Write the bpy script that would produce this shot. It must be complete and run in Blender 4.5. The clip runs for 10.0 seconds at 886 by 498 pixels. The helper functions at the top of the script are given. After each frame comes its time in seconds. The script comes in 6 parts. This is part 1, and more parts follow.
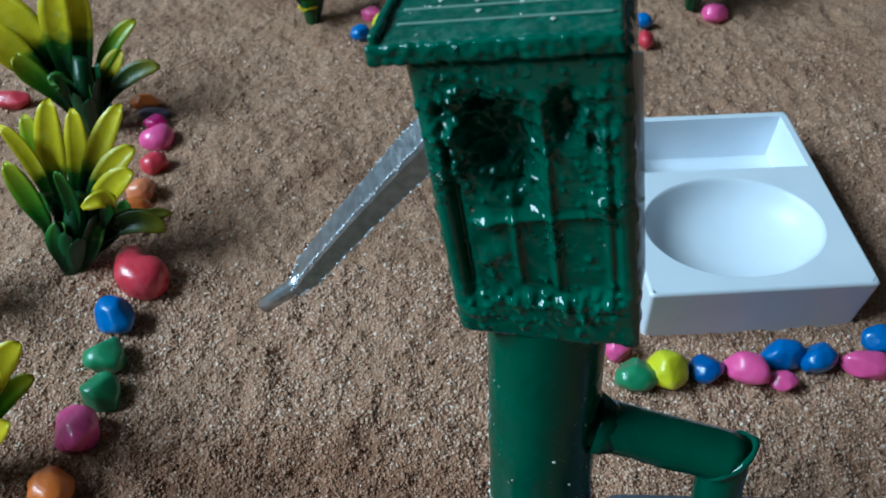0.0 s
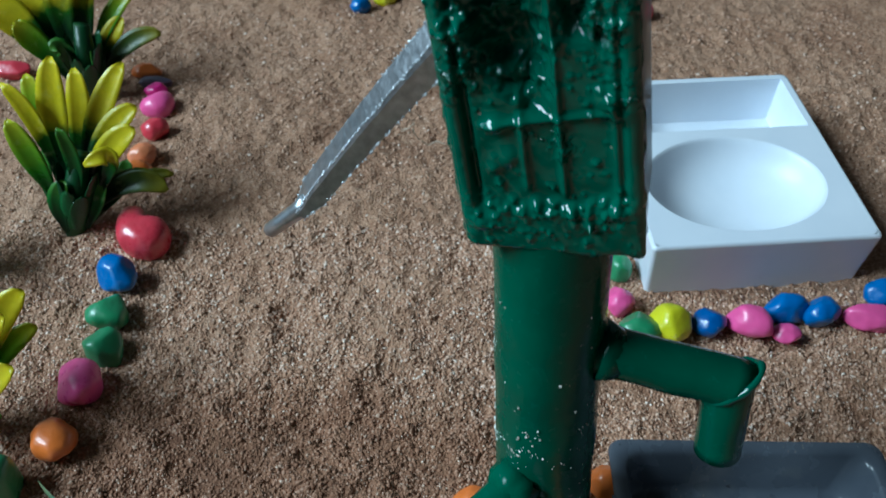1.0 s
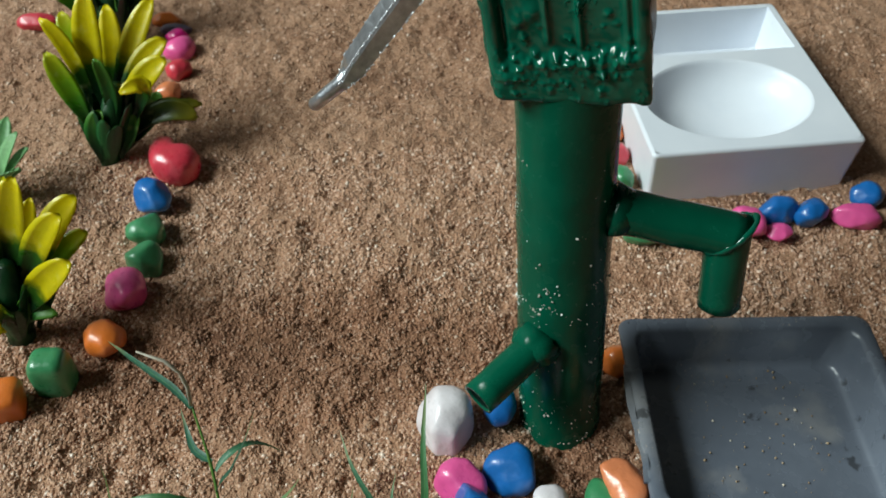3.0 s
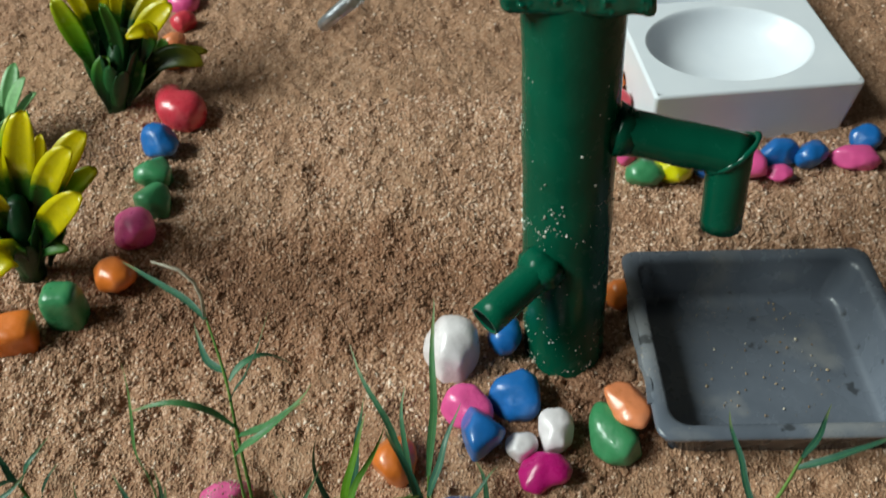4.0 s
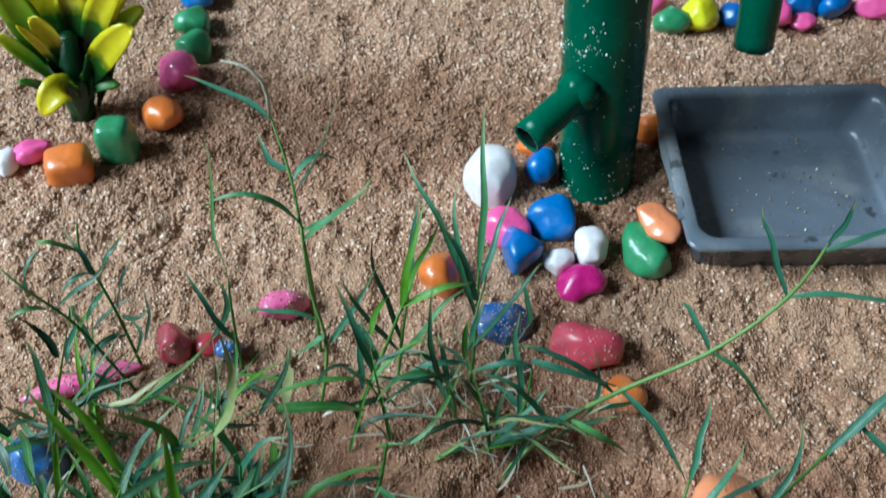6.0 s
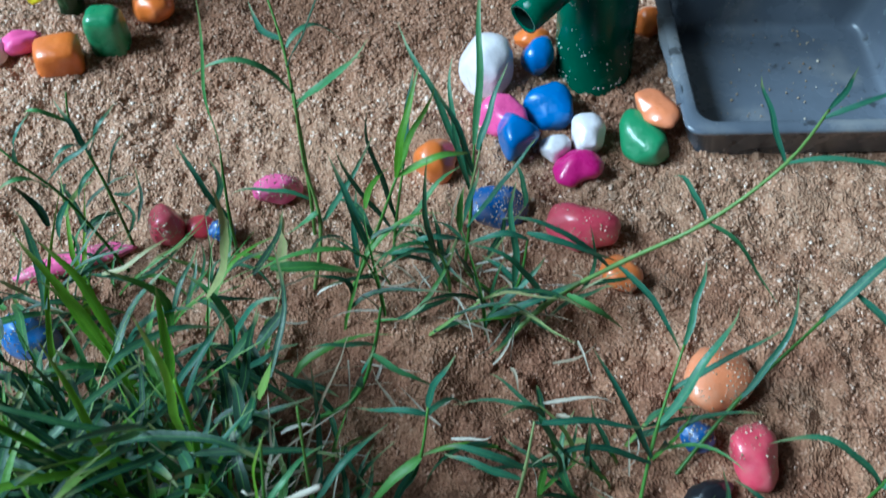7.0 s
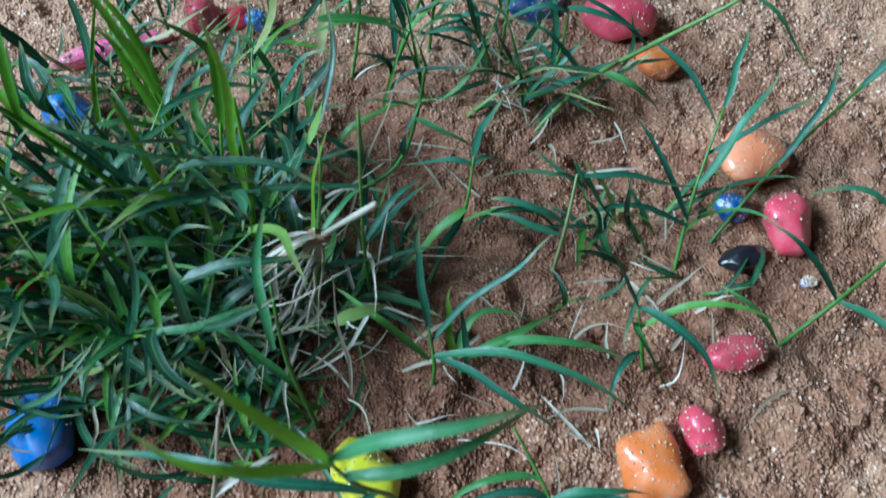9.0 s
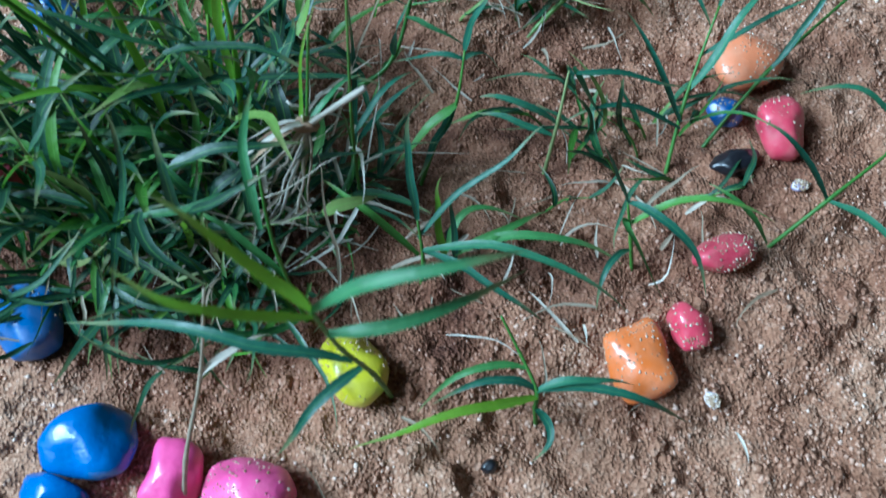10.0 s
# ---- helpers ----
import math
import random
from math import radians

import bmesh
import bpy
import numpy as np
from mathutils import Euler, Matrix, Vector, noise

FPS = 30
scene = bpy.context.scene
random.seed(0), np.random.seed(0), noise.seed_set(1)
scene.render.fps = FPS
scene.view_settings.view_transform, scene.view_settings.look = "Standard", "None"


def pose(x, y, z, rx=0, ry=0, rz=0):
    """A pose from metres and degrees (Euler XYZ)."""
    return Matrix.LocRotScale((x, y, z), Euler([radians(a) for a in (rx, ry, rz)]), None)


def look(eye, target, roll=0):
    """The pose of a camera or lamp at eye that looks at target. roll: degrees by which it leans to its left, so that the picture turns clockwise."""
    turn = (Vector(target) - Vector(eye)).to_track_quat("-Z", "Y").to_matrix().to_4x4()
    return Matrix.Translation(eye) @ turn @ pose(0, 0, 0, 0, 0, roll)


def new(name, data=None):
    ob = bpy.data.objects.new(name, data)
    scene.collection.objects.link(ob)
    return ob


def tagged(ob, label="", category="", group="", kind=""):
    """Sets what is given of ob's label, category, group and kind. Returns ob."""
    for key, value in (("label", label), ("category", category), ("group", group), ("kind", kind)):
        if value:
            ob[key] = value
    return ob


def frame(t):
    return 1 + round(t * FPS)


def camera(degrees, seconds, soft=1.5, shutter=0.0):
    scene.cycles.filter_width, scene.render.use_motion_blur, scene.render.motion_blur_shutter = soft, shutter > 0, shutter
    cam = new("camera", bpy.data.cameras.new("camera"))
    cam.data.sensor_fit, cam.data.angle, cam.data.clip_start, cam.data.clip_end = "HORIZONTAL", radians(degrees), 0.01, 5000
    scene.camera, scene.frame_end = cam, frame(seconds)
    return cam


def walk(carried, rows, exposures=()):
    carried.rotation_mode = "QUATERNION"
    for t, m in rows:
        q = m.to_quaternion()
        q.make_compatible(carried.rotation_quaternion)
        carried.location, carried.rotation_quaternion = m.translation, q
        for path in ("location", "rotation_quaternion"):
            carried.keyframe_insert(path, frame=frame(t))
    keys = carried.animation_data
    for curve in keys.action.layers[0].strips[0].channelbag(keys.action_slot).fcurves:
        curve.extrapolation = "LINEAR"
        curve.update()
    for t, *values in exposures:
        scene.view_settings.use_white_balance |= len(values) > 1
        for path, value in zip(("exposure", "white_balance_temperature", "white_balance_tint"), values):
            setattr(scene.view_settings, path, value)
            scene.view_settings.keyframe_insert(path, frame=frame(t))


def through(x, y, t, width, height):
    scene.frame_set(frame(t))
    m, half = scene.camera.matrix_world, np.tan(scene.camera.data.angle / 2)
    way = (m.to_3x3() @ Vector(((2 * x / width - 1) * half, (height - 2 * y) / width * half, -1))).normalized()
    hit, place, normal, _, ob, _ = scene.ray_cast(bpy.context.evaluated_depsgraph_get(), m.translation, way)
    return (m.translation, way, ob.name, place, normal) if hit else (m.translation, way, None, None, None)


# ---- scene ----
cam = camera(53.26, 10.0, shutter=0.5)
PATH = [
    (0, (-0.01996, -0.09397, 0.25427), (-0.01628, 0.25163, -0.10704), 0.61),
    (0.5, (-0.02045, -0.09881, 0.24916), (-0.01633, 0.24784, -0.11115), 0.62),
    (1, (-0.02160, -0.10688, 0.24184), (-0.01668, 0.24123, -0.11704), 0.45),
    (1.5, (-0.02027, -0.11607, 0.23933), (-0.01556, 0.23350, -0.11814), 0.03),
    (2, (-0.02337, -0.12393, 0.23787), (-0.01805, 0.22596, -0.11927), -0.21),
    (2.5, (-0.02834, -0.13645, 0.23709), (-0.02105, 0.21245, -0.12099), -0.49),
    (3.8, (-0.03247, -0.15557, 0.23122), (-0.02328, 0.18641, -0.13342), -0.71),
    (4, (-0.03347, -0.15995, 0.22758), (-0.02456, 0.18132, -0.13774), -0.80),
    (4.5, (-0.03755, -0.16660, 0.22348), (-0.02934, 0.16831, -0.14768), -0.95),
    (5, (-0.04213, -0.17375, 0.22554), (-0.03501, 0.15281, -0.15303), -1.13),
    (5.2, (-0.04463, -0.17703, 0.22570), (-0.03669, 0.14551, -0.15627), -1.00),
    (6.5, (-0.04818, -0.19932, 0.21031), (-0.03960, 0.10007, -0.19005), -0.69),
    (7, (-0.04805, -0.20692, 0.20350), (-0.03897, 0.08245, -0.20416), -0.53),
    (7.5, (-0.04913, -0.21545, 0.19691), (-0.04127, 0.06758, -0.21520), -0.74),
    (8, (-0.05654, -0.22380, 0.19572), (-0.04787, 0.05044, -0.22226), -0.52),
    (8.5, (-0.05796, -0.23074, 0.19214), (-0.05001, 0.03244, -0.23291), -0.50),
    (9, (-0.05956, -0.24017, 0.18539), (-0.05119, 0.01427, -0.24495), -0.08),
    (9.5, (-0.05938, -0.24454, 0.18233), (-0.05048, -0.00207, -0.25485), 0.29),
    (10, (-0.05834, -0.25149, 0.17818), (-0.04870, -0.01808, -0.26389), 0.78),
]
walk(cam, [(t, look(eye, target, roll)) for t, eye, target, roll in PATH],
     [(0, -0.62, 5200, -6), (1.5, -0.58, 5650, -4), (2.5, -0.54, 6600, 2), (4.0, -0.46, 7250, 1), (4.5, -0.43, 7250, 0), (5.0, -0.06, 7100, -1), (5.2, 0.01, 6900, -1),
      (6.5, 0.02, 5250, -4), (7.5, 0.0, 5200, -3), (8.5, 0.16, 5150, -3), (10, 0.14, 4900, -2)])
cam.data.dof.use_dof, cam.data.dof.focus_distance, cam.data.dof.aperture_fstop = True, 0.218, 35.0

# ---- world, window light ----
world = bpy.data.worlds.new("world")
scene.world = world
world.use_nodes = True
wn = world.node_tree
sky = wn.nodes.new("ShaderNodeTexSky")
sky.sky_type, sky.sun_disc = "NISHITA", False
sky.sun_elevation, sky.sun_rotation = radians(40), radians(-70)
wn.nodes["Background"].inputs["Strength"].default_value = 0.1
wn.links.new(sky.outputs["Color"], wn.nodes["Background"].inputs["Color"])

lamp = bpy.data.lights.new("window_light", "AREA")
lamp.shape, lamp.size, lamp.size_y, lamp.energy, lamp.color = "RECTANGLE", 1.9, 1.2, 235.0, (0.82, 0.93, 1.0)
new("window_light", lamp).matrix_world = look((-2.60, -0.30, 2.30), (0.0, 0.0, 0.0))

# ---- materials ----


class Mat:
    """A node material with a principled surface and short calls for its pattern nodes."""

    def __init__(self, name, colour=(0.5, 0.5, 0.5), rough=0.5, metal=0.0, coat=0.0):
        self.m = bpy.data.materials.new(name)
        self.m.use_nodes = True
        self.t = self.m.node_tree
        self.b = self.t.nodes["Principled BSDF"]
        self.b.inputs["Base Color"].default_value = (*colour, 1)
        self.b.inputs["Roughness"].default_value = rough
        self.b.inputs["Metallic"].default_value = metal
        self.b.inputs["Coat Weight"].default_value = coat
        self.b.inputs["Coat Roughness"].default_value = 0.12
        self.co = self.t.nodes.new("ShaderNodeTexCoord").outputs["Object"]

    def put(self, socket, value):
        if hasattr(value, "is_linked"):
            self.t.links.new(value, socket)
        else:
            socket.default_value = value

    def noise(self, scale, detail=3.0, rough=0.55, where=None):
        n = self.t.nodes.new("ShaderNodeTexNoise")
        n.inputs["Scale"].default_value, n.inputs["Detail"].default_value, n.inputs["Roughness"].default_value = scale, detail, rough
        self.t.links.new(where or self.co, n.inputs["Vector"])
        return n.outputs["Fac"]

    def cells(self, scale, out="Distance", feature="F1"):
        n = self.t.nodes.new("ShaderNodeTexVoronoi")
        n.feature = feature
        n.inputs["Scale"].default_value = scale
        self.t.links.new(self.co, n.inputs["Vector"])
        return n.outputs[out]

    def ramp(self, fac, stops, smooth=False):
        n = self.t.nodes.new("ShaderNodeValToRGB")
        n.color_ramp.interpolation = "EASE" if smooth else "LINEAR"
        while len(n.color_ramp.elements) < len(stops):
            n.color_ramp.elements.new(0.5)
        for e, (at, c) in zip(n.color_ramp.elements, stops):
            e.position, e.color = at, (*c, 1) if isinstance(c, tuple) else (c, c, c, 1)
        self.put(n.inputs["Fac"], fac)
        return n.outputs["Color"]

    def mix(self, fac, a, b, kind="MIX"):
        n = self.t.nodes.new("ShaderNodeMix")
        n.data_type, n.blend_type = "RGBA", kind
        for key, v in ((0, fac), (6, a), (7, b)):
            if isinstance(v, tuple) and len(v) == 3:
                v = (*v, 1)
            self.put(n.inputs[key], v)
        return n.outputs[2]

    def sums(self, kind, a, b):
        n = self.t.nodes.new("ShaderNodeMath")
        n.operation = kind
        self.put(n.inputs[0], a)
        self.put(n.inputs[1], b)
        return n.outputs[0]

    def colour(self, c):
        self.put(self.b.inputs["Base Color"], c)
        return self

    def roughness(self, r):
        self.put(self.b.inputs["Roughness"], r)
        return self

    def bump(self, height, strength=0.5, distance=0.001):
        n = self.t.nodes.new("ShaderNodeBump")
        n.inputs["Strength"].default_value, n.inputs["Distance"].default_value = strength, distance
        self.put(n.inputs["Height"], height)
        last = self.b.inputs["Normal"].links
        if last:
            self.t.links.new(last[0].from_socket, n.inputs["Normal"])
        self.t.links.new(n.outputs["Normal"], self.b.inputs["Normal"])
        return self

    def island(self):
        return self.t.nodes.new("ShaderNodeNewGeometry").outputs["Random Per Island"]

    def each(self):
        return self.t.nodes.new("ShaderNodeObjectInfo").outputs["Random"]


def damp_and_shade(m):
    """Darker, redder damp sand in uneven patches: round the grass roots, in the hollow before the plants and on the
    near side of the clump. The patch at the pump's foot also has the pump's shade painted in.
    """
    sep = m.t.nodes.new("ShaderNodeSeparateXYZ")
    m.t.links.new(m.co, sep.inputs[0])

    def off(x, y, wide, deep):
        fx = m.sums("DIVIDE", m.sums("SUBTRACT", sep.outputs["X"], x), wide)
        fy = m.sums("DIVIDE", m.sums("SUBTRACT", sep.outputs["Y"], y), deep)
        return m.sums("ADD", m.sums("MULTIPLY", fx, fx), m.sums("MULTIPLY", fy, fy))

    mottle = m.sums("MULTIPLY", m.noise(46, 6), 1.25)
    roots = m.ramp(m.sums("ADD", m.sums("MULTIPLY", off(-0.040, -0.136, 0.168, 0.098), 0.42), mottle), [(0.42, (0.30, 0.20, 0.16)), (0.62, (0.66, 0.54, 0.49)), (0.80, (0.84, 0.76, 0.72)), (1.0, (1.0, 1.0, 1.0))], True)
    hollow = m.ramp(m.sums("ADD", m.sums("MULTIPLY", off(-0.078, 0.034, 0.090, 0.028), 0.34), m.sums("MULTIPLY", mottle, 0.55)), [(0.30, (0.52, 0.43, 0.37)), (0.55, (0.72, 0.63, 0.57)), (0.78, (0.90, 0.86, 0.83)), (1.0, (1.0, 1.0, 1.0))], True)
    # Damp sand by the pump's foot, with the pump's shade painted into its colour.
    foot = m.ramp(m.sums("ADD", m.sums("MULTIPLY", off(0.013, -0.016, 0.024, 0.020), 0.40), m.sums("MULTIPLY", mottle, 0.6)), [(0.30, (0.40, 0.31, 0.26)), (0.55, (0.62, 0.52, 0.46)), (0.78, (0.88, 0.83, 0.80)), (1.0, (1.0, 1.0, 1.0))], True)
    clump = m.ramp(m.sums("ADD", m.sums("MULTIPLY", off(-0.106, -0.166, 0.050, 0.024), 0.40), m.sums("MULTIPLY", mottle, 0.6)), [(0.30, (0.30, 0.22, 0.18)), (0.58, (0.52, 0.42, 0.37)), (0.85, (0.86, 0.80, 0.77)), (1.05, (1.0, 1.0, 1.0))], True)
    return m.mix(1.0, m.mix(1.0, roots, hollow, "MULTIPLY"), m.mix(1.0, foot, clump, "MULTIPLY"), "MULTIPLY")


def sand_material():
    m = Mat("sand", rough=0.85)
    grain = m.cells(1250, "Color")
    tone = m.ramp(grain, [(0.0, (0.24, 0.116, 0.066)), (0.3, (0.395, 0.214, 0.127)), (0.7, (0.51, 0.300, 0.190)), (1.0, (0.70, 0.485, 0.360))])
    stain = m.ramp(m.noise(24, 5), [(0.3, (0.58, 0.48, 0.42)), (0.5, (0.88, 0.84, 0.80)), (0.72, (1.0, 1.0, 1.0))])
    damp = damp_and_shade(m)
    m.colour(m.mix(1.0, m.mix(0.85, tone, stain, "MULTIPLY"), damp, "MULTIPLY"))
    m.bump(m.noise(420, 3), 0.8, 0.0014).bump(m.cells(1250), 0.7, 0.0009)
    return m.m


def grain_material():
    m = Mat("sand_grain", rough=0.45)
    tone = m.island()
    m.colour(m.mix(1.0, m.ramp(tone, [(0.0, (0.26, 0.133, 0.080)), (0.12, (0.40, 0.219, 0.134)), (0.55, (0.55, 0.326, 0.212)), (0.90, (0.70, 0.475, 0.355)), (1.0, (0.88, 0.720, 0.600))]), damp_and_shade(m), "MULTIPLY"))
    m.roughness(m.ramp(tone, [(0.3, 0.8), (0.85, 0.45), (1.0, 0.2)]))
    return m.m


def pale_grain_material(name, stops):
    m = Mat(name, rough=0.6)
    m.colour(m.ramp(m.island(), stops))
    return m.m


def enamel_material():
    m = Mat("green_enamel", (0.002, 0.11, 0.055), 0.16)
    m.b.inputs["Specular IOR Level"].default_value = 0.2
    paint = m.ramp(m.noise(60, 4), [(0.3, (0.001, 0.070, 0.038)), (0.7, (0.002, 0.098, 0.054))])
    specks = m.ramp(m.cells(400), [(0.0, 1.0), (0.12, 1.0), (0.16, 0.0)])
    some = m.ramp(m.noise(60, 3), [(0.64, 0.0), (0.70, 1.0)])
    m.colour(m.mix(m.mix(1.0, specks, some, "MULTIPLY"), paint, (0.62, 0.56, 0.47)))
    m.bump(m.noise(170, 3), 0.25, 0.001)
    m.roughness(m.ramp(m.noise(240, 3), [(0.3, 0.16), (0.75, 0.32)]))
    return m.m


def silver_material():
    m = Mat("silver_paint", (0.46, 0.48, 0.51), 0.30, metal=0.92)
    m.colour(m.ramp(m.noise(420, 4), [(0.25, (0.36, 0.38, 0.41)), (0.7, (0.66, 0.68, 0.72))]))
    m.bump(m.noise(900, 3), 0.25, 0.0005)
    return m.m


def paint_material(name, colour, sandy=0.15):
    """Enamel on a pebble, with sand stuck to it in places."""
    m = Mat(name, colour, 0.35, coat=0.45)
    m.b.inputs["Coat Roughness"].default_value = 0.07
    dark = tuple(c * 0.84 for c in colour)
    coat = m.ramp(m.noise(130, 4), [(0.3, dark), (0.65, colour)])
    coat = m.mix(m.ramp(m.noise(55, 2), [(0.62, 0.0), (0.8, 0.35)]), coat, tuple(min(1, c * 0.6 + 0.28) for c in colour))
    if sandy >= 0.1:
        coat = m.mix(m.ramp(m.noise(210, 4), [(0.4, 0.0), (0.75, min(0.5, sandy * 1.7))]), coat, (0.50, 0.36, 0.25))
    dots = m.ramp(m.cells(1100), [(0.0, 1.0), (0.22, 1.0), (0.32, 0.0)])
    some = m.ramp(m.noise(150, 3), [(0.72 - sandy, 0.0), (0.78 - sandy, 1.0)])
    fac = m.mix(1.0, dots, some, "MULTIPLY")
    m.colour(m.mix(fac, coat, (0.48, 0.37, 0.27)))
    m.roughness(m.mix(fac, m.ramp(m.noise(300, 3), [(0.35, 0.22 + sandy), (0.8, 0.5 + sandy)]), (0.9, 0.9, 0.9)))
    m.bump(m.noise(110, 3), 0.35, 0.0016).bump(m.noise(300, 3), 0.3, 0.0008).bump(fac, 0.6, 0.0006)
    return m.m


def leafy(name, stops, rough=0.42, glow=0.25, veined=False):
    """A blade's colour from blade to blade, with light passing through."""
    m = Mat(name, rough=rough)
    tone = m.ramp(m.sums("FRACT", m.sums("ADD", m.island(), m.each()), 0.0), stops)
    streak = m.ramp(m.noise(380, 3), [(0.3, (0.66, 0.7, 0.68)), (0.75, (1.0, 1.0, 1.0))])
    tone = m.mix(0.8, tone, streak, "MULTIPLY")
    if veined:
        sep = m.t.nodes.new("ShaderNodeSeparateXYZ")
        m.t.links.new(m.t.nodes.new("ShaderNodeUVMap").outputs[0], sep.inputs[0])
        ribs = m.sums("SINE", m.sums("MULTIPLY", sep.outputs["X"], 38.0), 0.0)
        tone = m.mix(m.ramp(ribs, [(0.2, 0.0), (1.0, 0.12)]), tone, tuple(min(1.0, c * 1.5 + 0.05) for c in stops[len(stops) // 2][1]))
        mid = m.ramp(m.sums("ABSOLUTE", m.sums("SUBTRACT", sep.outputs["X"], 0.5), 0.0), [(0.0, 0.3), (0.08, 0.0)])
        tone = m.mix(mid, tone, tuple(min(1.0, c * 1.6 + 0.06) for c in stops[-2][1]))
        ends = m.ramp(m.sums("ADD", sep.outputs["Y"], m.sums("MULTIPLY", m.noise(90, 3), 0.3)), [(0.86, 0.0), (1.0, 0.55)])
        tone = m.mix(ends, tone, (0.26, 0.27, 0.11))
    m.colour(tone)
    m.roughness(m.ramp(m.noise(240, 3), [(0.3, rough - 0.08), (0.75, rough + 0.16)]))
    m.bump(m.noise(700, 2), 0.3, 0.0005)
    through_light = m.t.nodes.new("ShaderNodeBsdfTranslucent")
    m.t.links.new(tone, through_light.inputs["Color"])
    both = m.t.nodes.new("ShaderNodeMixShader")
    both.inputs[0].default_value = glow
    m.t.links.new(m.b.outputs[0], both.inputs[1])
    m.t.links.new(through_light.outputs[0], both.inputs[2])
    m.t.links.new(both.outputs[0], m.t.nodes["Material Output"].inputs["Surface"])
    return m.m


def see_through(m, amount):
    """Lets part of the light that falls on the far side of a leaf pass."""
    back = m.t.nodes.new("ShaderNodeBsdfTranslucent")
    m.t.links.new(m.b.inputs["Base Color"].links[0].from_socket, back.inputs["Color"])
    both = m.t.nodes.new("ShaderNodeMixShader")
    both.inputs[0].default_value = amount
    m.t.links.new(m.b.outputs[0], both.inputs[1])
    m.t.links.new(back.outputs[0], both.inputs[2])
    m.t.links.new(both.outputs[0], m.t.nodes["Material Output"].inputs["Surface"])


def plastic_material(name, stops, ragged=0.12, rough=0.3, through=0.3):
    """Moulded plant leaves, sprayed in bands of colour along the leaf's own length (stored as its UV), with a ragged edge between the bands."""
    m = Mat(name, rough=rough)
    uv = m.t.nodes.new("ShaderNodeUVMap")
    sep = m.t.nodes.new("ShaderNodeSeparateXYZ")
    m.t.links.new(uv.outputs[0], sep.inputs[0])
    along = m.sums("ADD", sep.outputs["Y"], m.sums("MULTIPLY", m.sums("SUBTRACT", m.noise(110, 3), 0.5), ragged * 2))
    tone = m.mix(0.7, m.ramp(along, stops), m.ramp(m.noise(260, 3), [(0.3, (0.78, 0.80, 0.66)), (0.7, (1.0, 1.0, 1.0))]), "MULTIPLY")
    worn = m.ramp(m.noise(170, 3), [(0.62, 0.0), (0.80, 0.35)])
    m.colour(m.mix(worn, tone, (0.80, 0.82, 0.40)))
    m.bump(m.noise(420, 3), 0.2, 0.0006)
    m.roughness(m.ramp(m.noise(200, 3), [(0.3, rough - 0.08), (0.75, rough + 0.14)]))
    see_through(m, through)
    return m.m


def white_ceramic_material():
    m = Mat("white_plastic", (0.82, 0.83, 0.86), 0.38)
    m.colour(m.ramp(m.noise(45, 5), [(0.3, (0.74, 0.78, 0.85)), (0.7, (0.80, 0.83, 0.89))]))
    dirt = m.ramp(m.cells(240), [(0.0, 1.0), (0.03, 1.0), (0.05, 0.0)])
    m.colour(m.mix(m.mix(1.0, dirt, m.ramp(m.noise(40, 2), [(0.6, 0.0), (0.66, 0.8)]), "MULTIPLY"), m.b.inputs["Base Color"].links[0].from_socket, (0.35, 0.28, 0.22)))
    m.bump(m.noise(300, 2), 0.08, 0.0005)
    return m.m


def tray_material():
    m = Mat("grey_plastic", (0.12, 0.125, 0.14), 0.3)
    base = m.ramp(m.noise(45, 5), [(0.3, (0.10, 0.115, 0.145)), (0.7, (0.15, 0.17, 0.21))])
    dust = m.ramp(m.cells(600), [(0.0, 1.0), (0.12, 1.0), (0.18, 0.0)])
    some = m.ramp(m.noise(55, 3), [(0.56, 0.0), (0.64, 0.9)])
    base = m.mix(m.ramp(m.noise(38, 5), [(0.52, 0.0), (0.72, 0.5)]), base, (0.40, 0.38, 0.36))
    base = m.mix(m.ramp(m.noise(130, 4), [(0.66, 0.0), (0.70, 0.7)]), base, (0.02, 0.02, 0.02))
    m.colour(m.mix(m.mix(1.0, dust, some, "MULTIPLY"), base, (0.45, 0.37, 0.3)))
    m.roughness(m.ramp(m.noise(90, 4), [(0.3, 0.18), (0.75, 0.36)]))
    m.b.inputs["Specular IOR Level"].default_value = 0.75
    m.bump(m.noise(500, 2), 0.12, 0.0005)
    return m.m


def clear_material():
    m = Mat("clear_plastic", (0.95, 0.97, 0.97), 0.12)
    m.b.inputs["Transmission Weight"].default_value = 0.92
    m.b.inputs["IOR"].default_value = 1.15
    spots = m.ramp(m.cells(420), [(0.0, 1.0), (0.16, 1.0), (0.2, 0.0)])
    some = m.ramp(m.noise(160, 2), [(0.56, 0.0), (0.6, 1.0)])
    fac = m.mix(1.0, spots, some, "MULTIPLY")
    m.colour(m.mix(fac, (0.62, 0.65, 0.68), (0.02, 0.03, 0.03)))
    inv = m.sums("SUBTRACT", 0.6, fac)
    m.put(m.b.inputs["Transmission Weight"], inv)
    return m.m


def plaster_material(name, colour):
    m = Mat(name, colour, 0.9)
    m.colour(m.ramp(m.noise(3, 5), [(0.3, tuple(c * 0.8 for c in colour)), (0.7, colour)]))
    m.bump(m.noise(60, 4), 0.2, 0.004)
    return m.m


